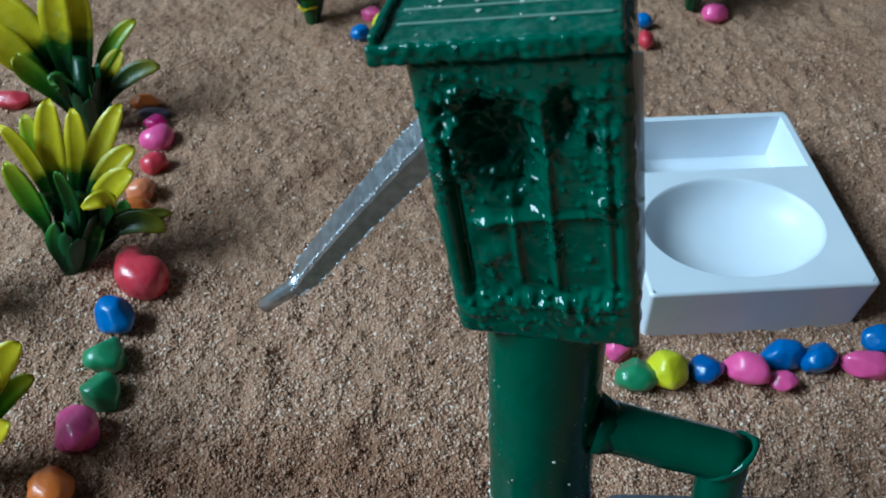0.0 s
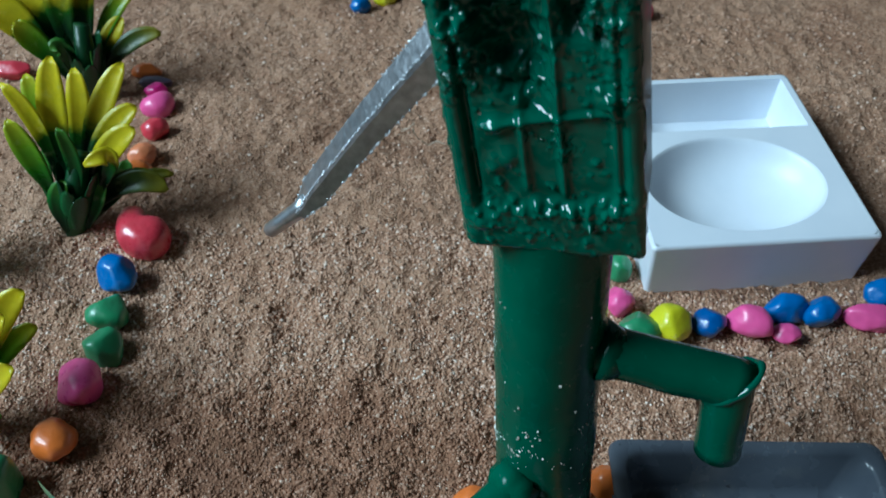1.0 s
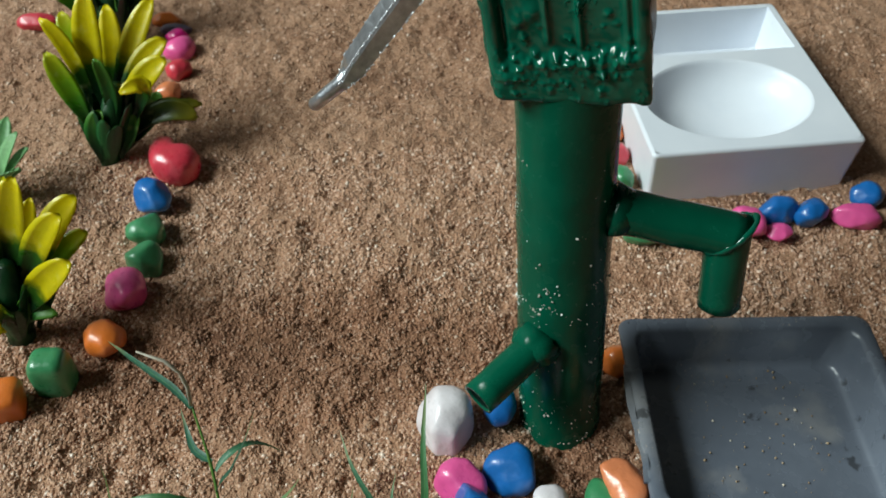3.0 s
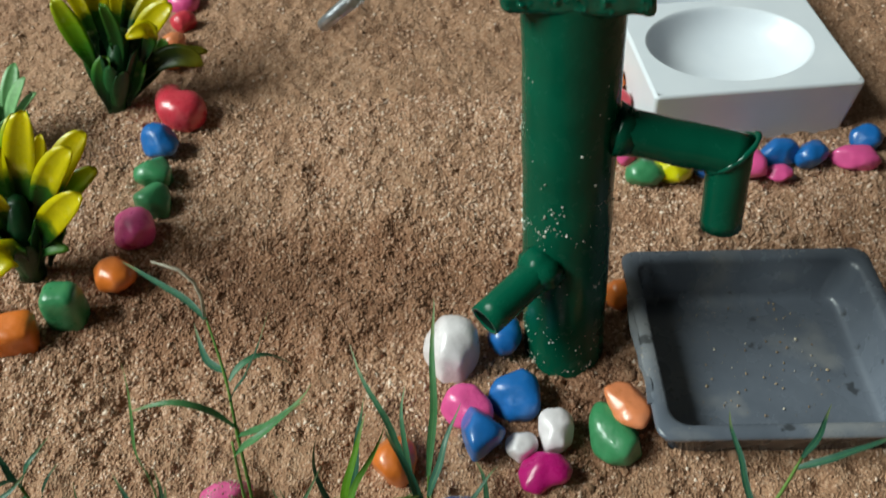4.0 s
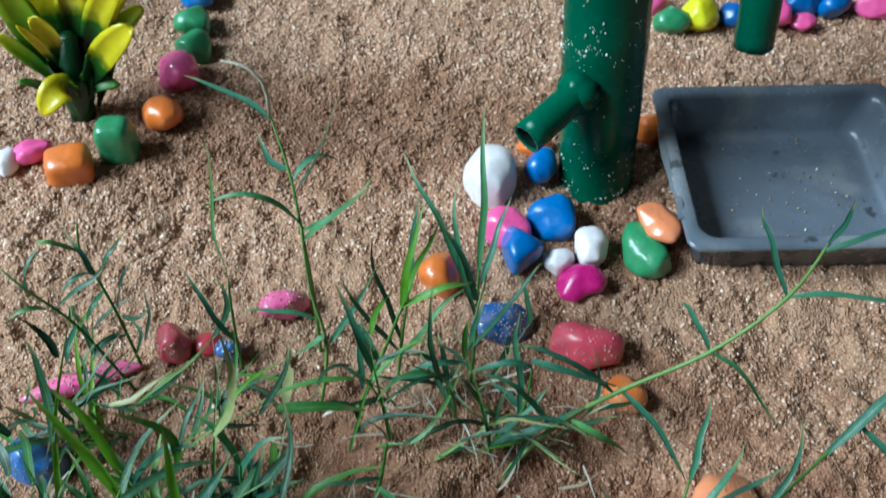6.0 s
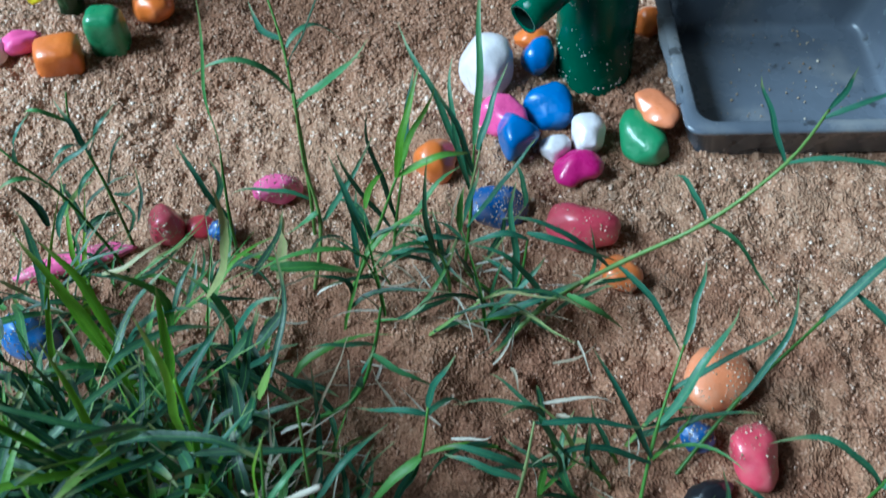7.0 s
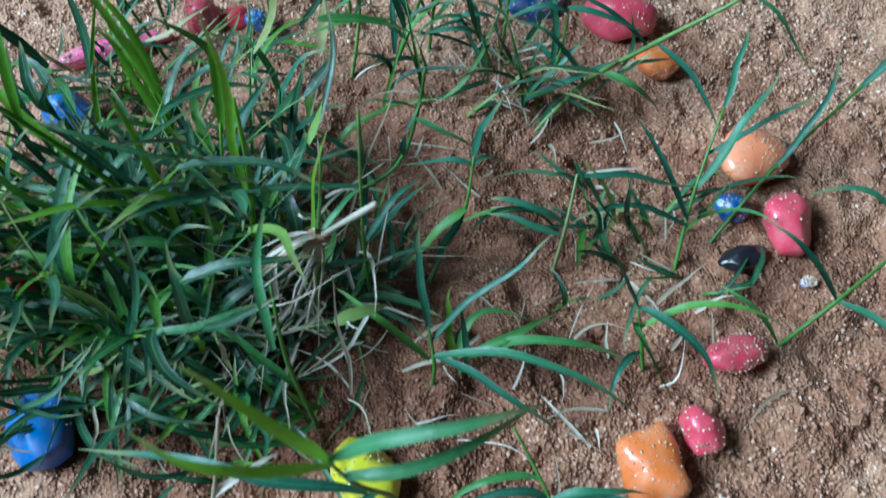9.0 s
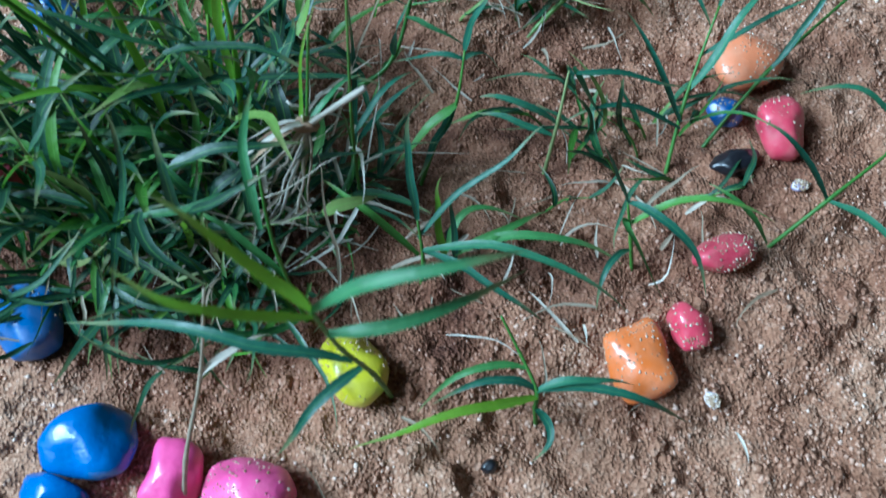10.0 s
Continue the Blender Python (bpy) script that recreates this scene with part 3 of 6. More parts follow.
def build_pump():
    pump = new("hand_pump")
    tagged(pump, "glossy green toy hand pump with lumpy paint, leaning in sand", "hand pump")
    # standpipe
    bm = bmesh.new()
    zs = [-0.012 + 0.004 * i for i in range(36)]
    tube(bm, [(0, 0, z) for z in zs], [0.0125] * len(zs), 56)
    lumpy(bm, 0.0004, 0.012)
    pipe = part("standpipe", bm, ENAMEL, pump)
    rng, bm = random.Random(9), bmesh.new()
    patches = [(rng.gauss(0.056, 0.004) if k % 3 else 0.100 * rng.random() ** 1.6, rng.uniform(170, 320)) for k in range(26)]
    for k in range(330):
        z, a = 0.100 * rng.random() ** 2.6, rng.uniform(150, 390)
        if k > 170:
            z, a = rng.choice(patches)
            z, a = z + rng.gauss(0, 0.0007), a + rng.gauss(0, 7)
        a = radians(a)
        c = Vector((math.cos(a) * 0.0126, math.sin(a) * 0.0126, z))
        made = bmesh.ops.create_icosphere(bm, subdivisions=1, radius=rng.uniform(0.00008, 0.00022 + 0.00034 * (rng.random() ** 4)))
        for v in made["verts"]:
            v.co = v.co * rng.uniform(0.5, 1.5) + c
    part("sand_flecks", bm, FLECK, pipe, "pale sand flecks stuck to the paint", smooth=False)
    # head, tilted a little on the pipe
    tilt = Matrix.Translation((-0.0021, 0.0006, 0.1497)) @ Matrix.Rotation(radians(-6.6), 4, "Y") @ Matrix.Rotation(radians(-11), 4, "Z")
    bm = rounded_grid_box(0.0345, 0.027, 0.062, 0.0022, 0.00027)
    for v in bm.verts:
        u, w = v.co.x * 1000, v.co.z * 1000 + 31
        if v.co.y < -0.012:
            v.co.y -= head_relief(u, w) * 0.001
        else:
            v.co += 0.0005 * Vector((noise.noise(v.co * 300), noise.noise(v.co * 300 + Vector((9, 0, 0))), 0))
        v.co.z += 0.0011 * noise.noise(Vector((v.co.x * 120, 0, 4))) * (1 if w < 8 else 0)
        if w < 10:
            v.co.z -= 0.0030 * (u + 4) / 20 * (1 - w / 10)
    bm.transform(tilt)
    part("head", bm, THICK, pump, "lumpy green paint over a moulded panel with ribs")
    # roof plate with a raised side rim and fine ridges across
    roof = part("roof", rounded_grid_box(0.0385, 0.029, 0.0028, 0.0008, 0.0007), DUSTY, pump, "dusty green top plate")
    bm = bmesh.new()
    bm.from_mesh(roof.data)
    lumpy(bm, 0.0004, 0.003)
    bm.transform(tilt @ Matrix.Translation((-0.0032, 0.0010, 0.0322)))
    bm.to_mesh(roof.data)
    bm.free()
    bm = rounded_grid_box(0.0016, 0.029, 0.0022, 0.0005, 0.0006)
    lumpy(bm, 0.0003, 0.002)
    bm.transform(tilt @ Matrix.Translation((-0.0214, 0.0010, 0.0340)))
    part("rim", bm, THICK, roof)
    bm = rounded_grid_box(0.0392, 0.0014, 0.0034, 0.0006, 0.0004)
    lumpy(bm, 0.0004, 0.0012, 3)
    bm.transform(tilt @ Matrix.Translation((-0.0032, -0.0139, 0.0320)))
    part("front_edge", bm, THICK, roof, "thick wet-looking paint along the edge")
    rng = random.Random(31)
    bm = bmesh.new()
    for _ in range(26):
        made = bmesh.ops.create_icosphere(bm, subdivisions=1, radius=rng.uniform(0.00015, 0.00055))
        c = Vector((rng.uniform(-0.019, 0.013), rng.uniform(-0.012, 0.014), 0.0338))
        for v in made["verts"]:
            v.co = tilt @ (Vector((v.co.x * rng.uniform(0.6, 1.8), v.co.y * rng.uniform(0.6, 1.4), v.co.z * 0.6)) + c)
    part("flecks", bm, FLECK, roof, "pale sand flecks and paint crumbs", smooth=False)
    for y in (-0.0095, -0.0045, 0.0035, 0.008):
        bm = rounded_grid_box(0.034, 0.0005, 0.0006, 0.0002, 0.0009)
        bm.transform(tilt @ Matrix.Translation((-0.002, y + 0.002, 0.0337)))
        part("ridge", bm, RIDGE, roof)
    # clear strip along the head's side
    bm = bmesh.new()
    a = [(0.0160, -0.0112, 0.029), (0.0188, -0.0112, 0.0285), (0.0184, -0.0112, -0.014), (0.0168, -0.0112, -0.025)]
    vs = [bm.verts.new(p) for p in a] + [bm.verts.new((p[0], p[1] + 0.0005, p[2])) for p in a]
    bm.faces.new(vs[:4]), bm.faces.new(vs[7:3:-1])
    for k in range(4):
        bm.faces.new((vs[k], vs[k + 4], vs[(k + 1) % 4 + 4], vs[(k + 1) % 4]))
    bmesh.ops.recalc_face_normals(bm, faces=bm.faces)
    bm.transform(tilt)
    strip = part("edge_strip", bm, CLEAR, pump, "clear plastic strip spotted with paint", smooth=False)
    strip.visible_shadow = False
    # handle
    top, end, tip = Vector((-0.0170, 0.0035, 0.1606)), Vector((-0.0530, 0.0079, 0.1170)), Vector((-0.0613, 0.0088, 0.1105))
    d = (end - top).normalized()
    across = Vector((0.05, 1, 0.05))
    across = (across - d * across.dot(d)).normalized()
    up = across.cross(d)
    if up.z < 0:
        up = -up
    bm = bmesh.new()
    rows, n = [], 130
    for i in range(n + 1):
        s = i / n
        c = top.lerp(end, s) + up * 0.0006 * math.sin(s * 3.1)
        hh, ww = 0.0041 - 0.0014 * s, 0.0026 - 0.0004 * s
        if s > 0.9:
            hh *= 1 - 0.45 * (s - 0.9) / 0.1
        prof = [(-1, -1), (1, -1), (1, 0.2), (0.82, 0.42), (-0.8, 1.0), (-1, 0.85)]
        rough = 0.00012 * noise.noise(Vector((i * 0.1, 2, 1)))
        rows.append([bm.verts.new(c - across * (a * ww) + up * (b * hh + rough * (1 if k > 1 else -1) + 0.00003 * noise.noise(Vector((i * 0.5, k * 3.1, 3))))) for k, (a, b) in enumerate(prof)])
    for a, b in zip(rows, rows[1:]):
        for k in range(6):
            bm.faces.new((a[k], a[(k + 1) % 6], b[(k + 1) % 6], b[k]))
    bm.faces.new(rows[0]), bm.faces.new(rows[-1])
    bmesh.ops.recalc_face_normals(bm, faces=bm.faces)
    lines = [[v.co.copy() for v in (r[k] for r in rows)] for k in (1, 3, 4)]
    handle = part("handle", bm, SILVER, pump, "flat silver-painted lever", smooth=False)
    bm = bmesh.new()
    tube(bm, [end - d * 0.004, end, end.lerp(tip, 0.5), end.lerp(tip, 0.93), tip], [0.0019, 0.0020, 0.0018, 0.0017, 0.0012], 16)
    part("grip", bm, SILVER, handle)
    rng, bm = random.Random(6), bmesh.new()
    for _ in range(460):
        made = bmesh.ops.create_icosphere(bm, subdivisions=1, radius=rng.uniform(0.00008, 0.00030))
        c = rng.choice(rng.choice((lines[0], lines[1], lines[1], lines[1], lines[2]))) + Vector((rng.gauss(0, 1), rng.gauss(0, 1), rng.gauss(0, 1))) * 0.00013
        for v in made["verts"]:
            v.co = v.co * rng.uniform(0.7, 1.3) + c
    part("grit", bm, SILVER_GRIT, handle, "rough grains of silver paint along the edges", smooth=False)
    # spout with its drop
    a, b, c = Vector((0.008, -0.002, 0.0822)), Vector((0.0402, -0.0085, 0.0752)), Vector((0.0405, -0.0098, 0.0526))
    u, v = (b - a).normalized(), (c - b).normalized()
    mitre = (u + v).normalized()
    bm = bmesh.new()
    tube(bm, [a.lerp(b, i / 12) for i in range(13)] + [b + u * 0.008], 0.0060, 40)
    for w in bm.verts:
        w.co -= u * max(0.0, (w.co - b).dot(mitre) / u.dot(mitre))
    lumpy(bm, 0.0003, 0.006)
    spout = part("spout", bm, ENAMEL, pump)
    bm = bmesh.new()
    tube(bm, [b - v * 0.008] + [b.lerp(c, i / 8) for i in range(9)], 0.0056, 40, hollow=0.84)
    for w in bm.verts:
        w.co -= v * min(0.0, (w.co - b).dot(mitre) / v.dot(mitre))
    lumpy(bm, 0.00025, 0.006, 5)
    part("outlet", bm, ENAMEL, spout)
    # bead of thick paint along the mitred elbow
    e1, e2 = u.cross(v).normalized(), (u - v).normalized()
    bm = bmesh.new()
    ring = [b + e1 * 0.0056 * math.cos(q) + e2 * 0.0080 * math.sin(q) for q in (2 * math.pi * k / 40 for k in range(41))]
    tube(bm, ring, [0.0006 + 0.0003 * math.sin(2 * math.pi * k / 40) for k in range(41)], 10, cap=False)
    lumpy(bm, 0.0007, 0.0030, 7)
    part("elbow_bead", bm, THICK, spout, "glossy bead of thick paint at the bend")
    bm = bmesh.new()
    tube(bm, [a + u * 0.0035, a + u * 0.0058, a + u * 0.0085], [0.0074, 0.0066, 0.0058], 32)
    lumpy(bm, 0.0007, 0.0022, 2)
    for k, (h, q) in enumerate(((0.0014, 0.0008), (0.0022, 0.0005), (0.0010, 0.0007))):
        p = a + u * (0.0050 + 0.0016 * k) + Vector((0, -0.001, 0.0060))
        tube(bm, [p, p + Vector((0.0002, 0, 0.5 * h)), p + Vector((0.0004 * k, 0, h))], [q * 1.5, q, q * 0.3], 8)
    part("weld", bm, ENAMEL, spout, "rough bead of paint and glue")
    # short open branch near the foot
    a, b = Vector((-0.004, -0.006, 0.0424)), Vector((-0.0256, -0.0228, 0.0352))
    bm = bmesh.new()
    tube(bm, [a.lerp(b, i / 6) for i in range(7)], 0.0050, 28, hollow=0.84)
    lumpy(bm, 0.0002, 0.005, 8)
    branch = part("branch_pipe", bm, ENAMEL, pump)
    bm = bmesh.new()
    tube(bm, [a.lerp(b, 0.12), a.lerp(b, 0.27), a.lerp(b, 0.36)], [0.0068, 0.0066, 0.0050], 28)
    lumpy(bm, 0.0015, 0.0020, 4)
    part("weld", bm, ENAMEL, branch, "rough bead of paint and glue")
    # near-black liner tube, added inside the branch's mouth
    bm = bmesh.new()
    tube(bm, [a.lerp(b, 0.45 + 0.53 * i / 3) for i in range(4)], 0.0041, 24, hollow=0.93)
    part("bore", bm, BORE, branch, "near-black liner added inside the pipe")
    pump.matrix_world = PUMP
    return pump


build_pump()

# loose curled fibre caught on the pump head
bm = bmesh.new()
tube(bm, [PUMP @ Vector(p) for p in ((-0.0200, -0.0125, 0.1440), (-0.0225, -0.0120, 0.1450), (-0.0240, -0.0120, 0.1443), (-0.0258, -0.0125, 0.1460), (-0.0266, -0.0125, 0.1478), (-0.0262, -0.0125, 0.1492), (-0.0272, -0.0128, 0.1484), (-0.0285, -0.0128, 0.1480))], 0.00009, 6)
tagged(part("fibre_strand", bm, FIBRE), "thin curled pale fibre caught on the green paint", "fibre")

# ---- water tray ----


def ring_loop(bm, x0, x1, y0, y1, z, r, n=7):
    out = []
    for cx, cy, start in ((x1 - r, y1 - r, 0), (x0 + r, y1 - r, 90), (x0 + r, y0 + r, 180), (x1 - r, y0 + r, 270)):
        for k in range(n):
            a = radians(start + 90 * k / (n - 1))
            out.append(bm.verts.new((cx + r * math.cos(a), cy + r * math.sin(a), z)))
    return out


def skin(bm, loops, close=True):
    for a, b in zip(loops, loops[1:]):
        for k in range(len(a)):
            bm.faces.new((a[k], a[(k + 1) % len(a)], b[(k + 1) % len(b)], b[k]))
    if close:
        bm.faces.new(loops[-1])
        bm.faces.new(loops[0][::-1])


def build_tray():
    tray = new("water_tray")
    tagged(tray, "shallow dark grey plastic tray with a chipped rim, dusted with sand", "tray")
    W, D, H = 0.0805, 0.0705, 0.0165
    bm = bmesh.new()
    loops = []
    for inset, z, r in ((0.0060, 0.0, 0.006), (0.0050, 0.0012, 0.007), (0.0026, H - 0.0022, 0.0055), (0.0004, H - 0.0018, 0.0045), (0.0, H - 0.0008, 0.0045), (0.0006, H, 0.0045), (0.0040, H, 0.0055), (0.0048, H - 0.0006, 0.0055), (0.0053, H - 0.0016, 0.0055), (0.0086, 0.0044, 0.0062), (0.0089, 0.0036, 0.0062), (0.0096, 0.0027, 0.006), (0.0106, 0.0022, 0.0055), (0.0118, 0.0021, 0.005), (0.0150, 0.0021, 0.004)):
        loops.append(ring_loop(bm, min(inset, 0.0046 + 0.08 * inset), W - inset, inset, D - inset, z, r))
    skin(bm, loops)
    bmesh.ops.recalc_face_normals(bm, faces=bm.faces)
    part("basin", bm, TRAY, tray)
    # broken, bent lip along one side
    bm = bmesh.new()
    rows = []
    for i in range(15):
        s = i / 14
        y = 0.012 + 0.040 * s
        dip = 0.0022 * ridge(s - 0.36, 0.05) + 0.0008 * noise.noise(Vector((i * 0.8, 0, 0)))
        wide = 0.0018 + 0.0006 * noise.noise(Vector((i * 0.6, 4, 0)))
        x = -0.0010 + 0.0006 * math.sin(s * 7)
        rows.append([bm.verts.new((x + a * wide, y, H - 0.0001 + z - dip)) for a, z in ((0, 0), (1, 0.0002), (1, -0.0009), (0, -0.0009))])
    for a, b in zip(rows, rows[1:]):
        for k in range(4):
            bm.faces.new((a[k], a[(k + 1) % 4], b[(k + 1) % 4], b[k]))
    bm.faces.new(rows[0]), bm.faces.new(rows[-1])
    bmesh.ops.recalc_face_normals(bm, faces=bm.faces)
    part("torn_lip", bm, TRAY, tray, "torn and bent strip of the rim", smooth=False)
    tray.matrix_world = pose(0.0278, -0.0360, -0.0006, 0, 0, -1.2)
    return tray


build_tray()

# ---- white wash basin ----


def build_wash_basin():
    W, D, H = 0.0805, 0.0965, 0.0235
    bm = bmesh.new()
    # block with drafted sides and two openings in its top: a round bowl and a square trough
    cx, cy, rx, ry = W / 2 - 0.002, 0.0310, 0.0340, 0.0262
    n = 64
    outer, hole, flat = [], [], []
    per = [(0.0, 0.0), (W, 0.0), (W, 0.0615), (0.0, 0.0615)]
    for k in range(n):
        a = 2 * math.pi * k / n
        c, s = math.cos(a), math.sin(a)
        hole.append((cx + rx * c, cy + ry * s))
        t = min((W - cx) / c if c > 1e-9 else 9, -cx / c if c < -1e-9 else 9, (0.0615 - cy) / s if s > 1e-9 else 9, -cy / s if s < -1e-9 else 9)
        outer.append((cx + t * c, cy + t * s))
    ov = [bm.verts.new((x, y, H)) for x, y in outer]
    loops = [[bm.verts.new((x, y, H)) for x, y in hole]]
    for s, z in ((0.982, -0.0003), (0.96, -0.0011), (0.935, -0.0026), (0.86, -0.0064), (0.74, -0.0099), (0.52, -0.0130), (0.25, -0.0147), (0.06, -0.0150)):
        loops.append([bm.verts.new((cx + (x - cx) * s, cy + (y - cy) * s, H + z)) for x, y in hole])
    for k in range(n):
        j = (k + 1) % n
        bm.faces.new((ov[k], ov[j], loops[0][j], loops[0][k]))
        for a, b in zip(loops, loops[1:]):
            bm.faces.new((a[k], a[j], b[j], b[k]))
    bm.faces.new(loops[-1])
    # corners of the bowl's flat that the fan leaves open
    for x, y in per:
        near = sorted(range(n), key=lambda k: (outer[k][0] - x) ** 2 + (outer[k][1] - y) ** 2)[:2]
        if min((outer[k][0] - x) ** 2 + (outer[k][1] - y) ** 2 for k in near) > 1e-12:
            bm.faces.new((ov[near[0]], ov[near[1]], bm.verts.new((x, y, H))))
    bowl_top = bm
    # trough behind
    T, y0, y1 = 0.0026, 0.0615, D
    ring = [(0, y0), (W, y0), (W, y1), (0, y1)]
    inner = [(T, y0 + 0.0004), (W - T, y0 + 0.0004), (W - T, y1 - T), (T, y1 - T)]
    low = [(T + 0.002, y0 + 0.002), (W - T - 0.002, y0 + 0.002), (W - T - 0.002, y1 - T - 0.002), (T + 0.002, y1 - T - 0.002)]
    a = [bm.verts.new((x, y, H)) for x, y in ring]
    b = [bm.verts.new((x, y, H)) for x, y in inner]
    c = [bm.verts.new((x, y, 0.004)) for x, y in low]
    for k in range(4):
        j = (k + 1) % 4
        bm.faces.new((a[k], a[j], b[j], b[k]))
        bm.faces.new((b[k], b[j], c[j], c[k]))
    bm.faces.new(c)
    # outside walls
    top = [bm.verts.new((x, y, H)) for x, y in ((0, 0), (W, 0), (W, D), (0, D))]
    rims = [[bm.verts.new((x, y, H - dz)) for x, y in ((-o, -o), (W + o, -o), (W + o, D + o), (-o, D + o))] for o, dz in ((0.0005, 0.0002), (0.0009, 0.0006), (0.0011, 0.0013))]
    foot = [bm.verts.new((x, y, -0.003)) for x, y in ((0.0005, 0.0005), (W - 0.0012, 0.0005), (W - 0.0012, D), (0.0005, D))]
    for p, q in ((top, rims[0]), (rims[0], rims[1]), (rims[1], rims[2]), (rims[2], foot)):
        for k in range(4):
            j = (k + 1) % 4
            bm.faces.new((p[k], p[j], q[j], q[k]))
    bm.faces.new(foot[::-1])
    bmesh.ops.remove_doubles(bm, verts=bm.verts, dist=1e-6)
    bmesh.ops.recalc_face_normals(bm, faces=bm.faces)
    near = lambda v: min(abs(v.co.x), abs(v.co.x - W)) < 0.0018 and min(abs(v.co.y), abs(v.co.y - D)) < 0.0018  # noqa: E731
    posts = [e for e in bm.edges if near(e.verts[0]) and near(e.verts[1]) and abs(e.verts[0].co.z - e.verts[1].co.z) > 0.00005]
    bmesh.ops.bevel(bm, geom=posts, offset=0.0017, segments=4, affect="EDGES", profile=0.5, clamp_overlap=True)
    inner_bowl = [f for f in bm.faces if ((f.calc_center_median().x - cx) / rx) ** 2 + ((f.calc_center_median().y - cy) / ry) ** 2 < 0.995 and f.calc_center_median().z > 0.003]
    trough = [f for f in bm.faces if f not in inner_bowl and T - 1e-5 < f.calc_center_median().x < W - T + 1e-5 and y0 < f.calc_center_median().y < D - T + 1e-5 and 0.003 < f.calc_center_median().z < H - 1e-5]
    ob = new("wash_basin")
    for name, faces in (("bowl", inner_bowl), ("trough", trough), ("body", [f for f in bm.faces if f not in inner_bowl and f not in trough])):
        piece = bmesh.new()
        made = {}
        for f in faces:
            vs = []
            for v in f.verts:
                if v not in made:
                    made[v] = piece.verts.new(v.co)
                vs.append(made[v])
            piece.faces.new(vs)
        part(name, piece, WHITE, ob, smooth=name == "bowl")
    bm.free()
    tagged(ob, "matt white plastic wash basin with a round bowl and square trough", "basin")
    ob.matrix_world = pose(0.0550, 0.1060, 0.0, 0, 0, 4.2)
    return ob


build_wash_basin()

# ---- painted pebbles ----
SHAPES = {"round": (2.0, 0.10), "block": (5.0, 0.04), "rough": (2.2, 0.20), "flat": (2.4, 0.08), "drum": (2.0, 0.02)}


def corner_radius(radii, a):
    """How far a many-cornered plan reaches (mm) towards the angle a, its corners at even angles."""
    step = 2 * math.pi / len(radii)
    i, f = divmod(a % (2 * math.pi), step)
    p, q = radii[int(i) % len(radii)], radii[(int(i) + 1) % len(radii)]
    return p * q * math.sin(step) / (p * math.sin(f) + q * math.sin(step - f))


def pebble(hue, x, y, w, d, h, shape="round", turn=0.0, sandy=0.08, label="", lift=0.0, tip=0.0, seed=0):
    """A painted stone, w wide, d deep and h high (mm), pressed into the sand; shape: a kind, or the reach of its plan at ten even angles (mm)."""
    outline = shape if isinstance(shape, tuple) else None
    bm = bmesh.new()
    bmesh.ops.create_icosphere(bm, subdivisions=4, radius=1)
    power, rough = (2.7, 0.05) if outline else SHAPES.get(shape, (2.1, 0.10))
    power = 3.4 if shape == "block" and hue == "pink" else power
    off = Vector((seed * 3.7, seed * 1.3, seed * 2.1))
    for v in bm.verts:
        n = v.co.normalized()
        k = (abs(n.x) ** power + abs(n.y) ** power + abs(n.z) ** power) ** (-1 / power)
        k *= 1 + rough * noise.noise(n * 1.4 + off) + rough * 0.45 * noise.noise(n * 3.1 + off)
        # a few flattened facets, as on tumbled stone
        for q in range(0 if outline and len(outline) > 10 else 10 if outline else 7):
            f = Vector((math.sin(seed * 5.1 + q * 2.4), math.cos(seed * 3.3 + q * 1.9), math.sin(seed + q * 4.2) * 0.8)).normalized()
            k -= max(0.0, n.dot(f) * k - 0.80) * (0.85 if outline else 0.8 if shape not in ("block", "drum") else 0.15)
        p = n * k
        if shape == "drum":
            p = n * (abs(n.x) ** 4 + abs(n.y) ** 4 + abs(n.z) ** 4) ** (-0.25)
        elif shape == "heart":
            p = n * 0.98
            p.x *= 0.66 + 0.42 * (p.y + 1) / 2
            p.y -= 0.30 * math.exp(-(p.x / 0.38) ** 2) * max(0, p.y)
        elif shape == "egg":
            p.x *= 1.0 - 0.22 * p.y
        elif shape == "lobes":
            p.y *= 0.86 + 0.14 * min(1, abs(p.x - 0.1) * 2.2)
            p.z *= 0.88 + 0.12 * min(1, abs(p.x - 0.1) * 2)
        v.co = Vector((p.x * w, p.y * d, p.z * h)) * 0.0005
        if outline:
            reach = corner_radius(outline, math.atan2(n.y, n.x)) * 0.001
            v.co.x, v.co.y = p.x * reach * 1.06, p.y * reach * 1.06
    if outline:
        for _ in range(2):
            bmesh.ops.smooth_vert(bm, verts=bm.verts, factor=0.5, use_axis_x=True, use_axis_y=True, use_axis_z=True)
    tops = [v.co.copy() for v in bm.verts if v.co.z > 0]
    ob = part("pebble", bm, paint(hue, sandy))
    if sandy >= 0.1:
        rng = random.Random(seed)
        bm = bmesh.new()
        patch = rng.choice(tops)
        for _ in range(int(sandy * 1300)):
            c = rng.choice(tops)
            if (c - patch).length > 0.0004 * w * rng.uniform(0.7, 2.2):
                continue
            made = bmesh.ops.create_icosphere(bm, subdivisions=1, radius=rng.uniform(0.00012, 0.00034))
            for v in made["verts"]:
                v.co = v.co * rng.uniform(0.55, 1.45) + c
        part("stuck_sand", bm, PALE_GRAIN, ob, "sand grains stuck to the paint", smooth=False)
    ob.matrix_world = pose(x, y, max(gz(x, y), -0.001) + h * 0.0005 * 0.62 + lift, tip, 0, turn)
    return tagged(ob, label or f"glossy {hue} painted pebble half set in the sand", "pebble", "painted pebbles")


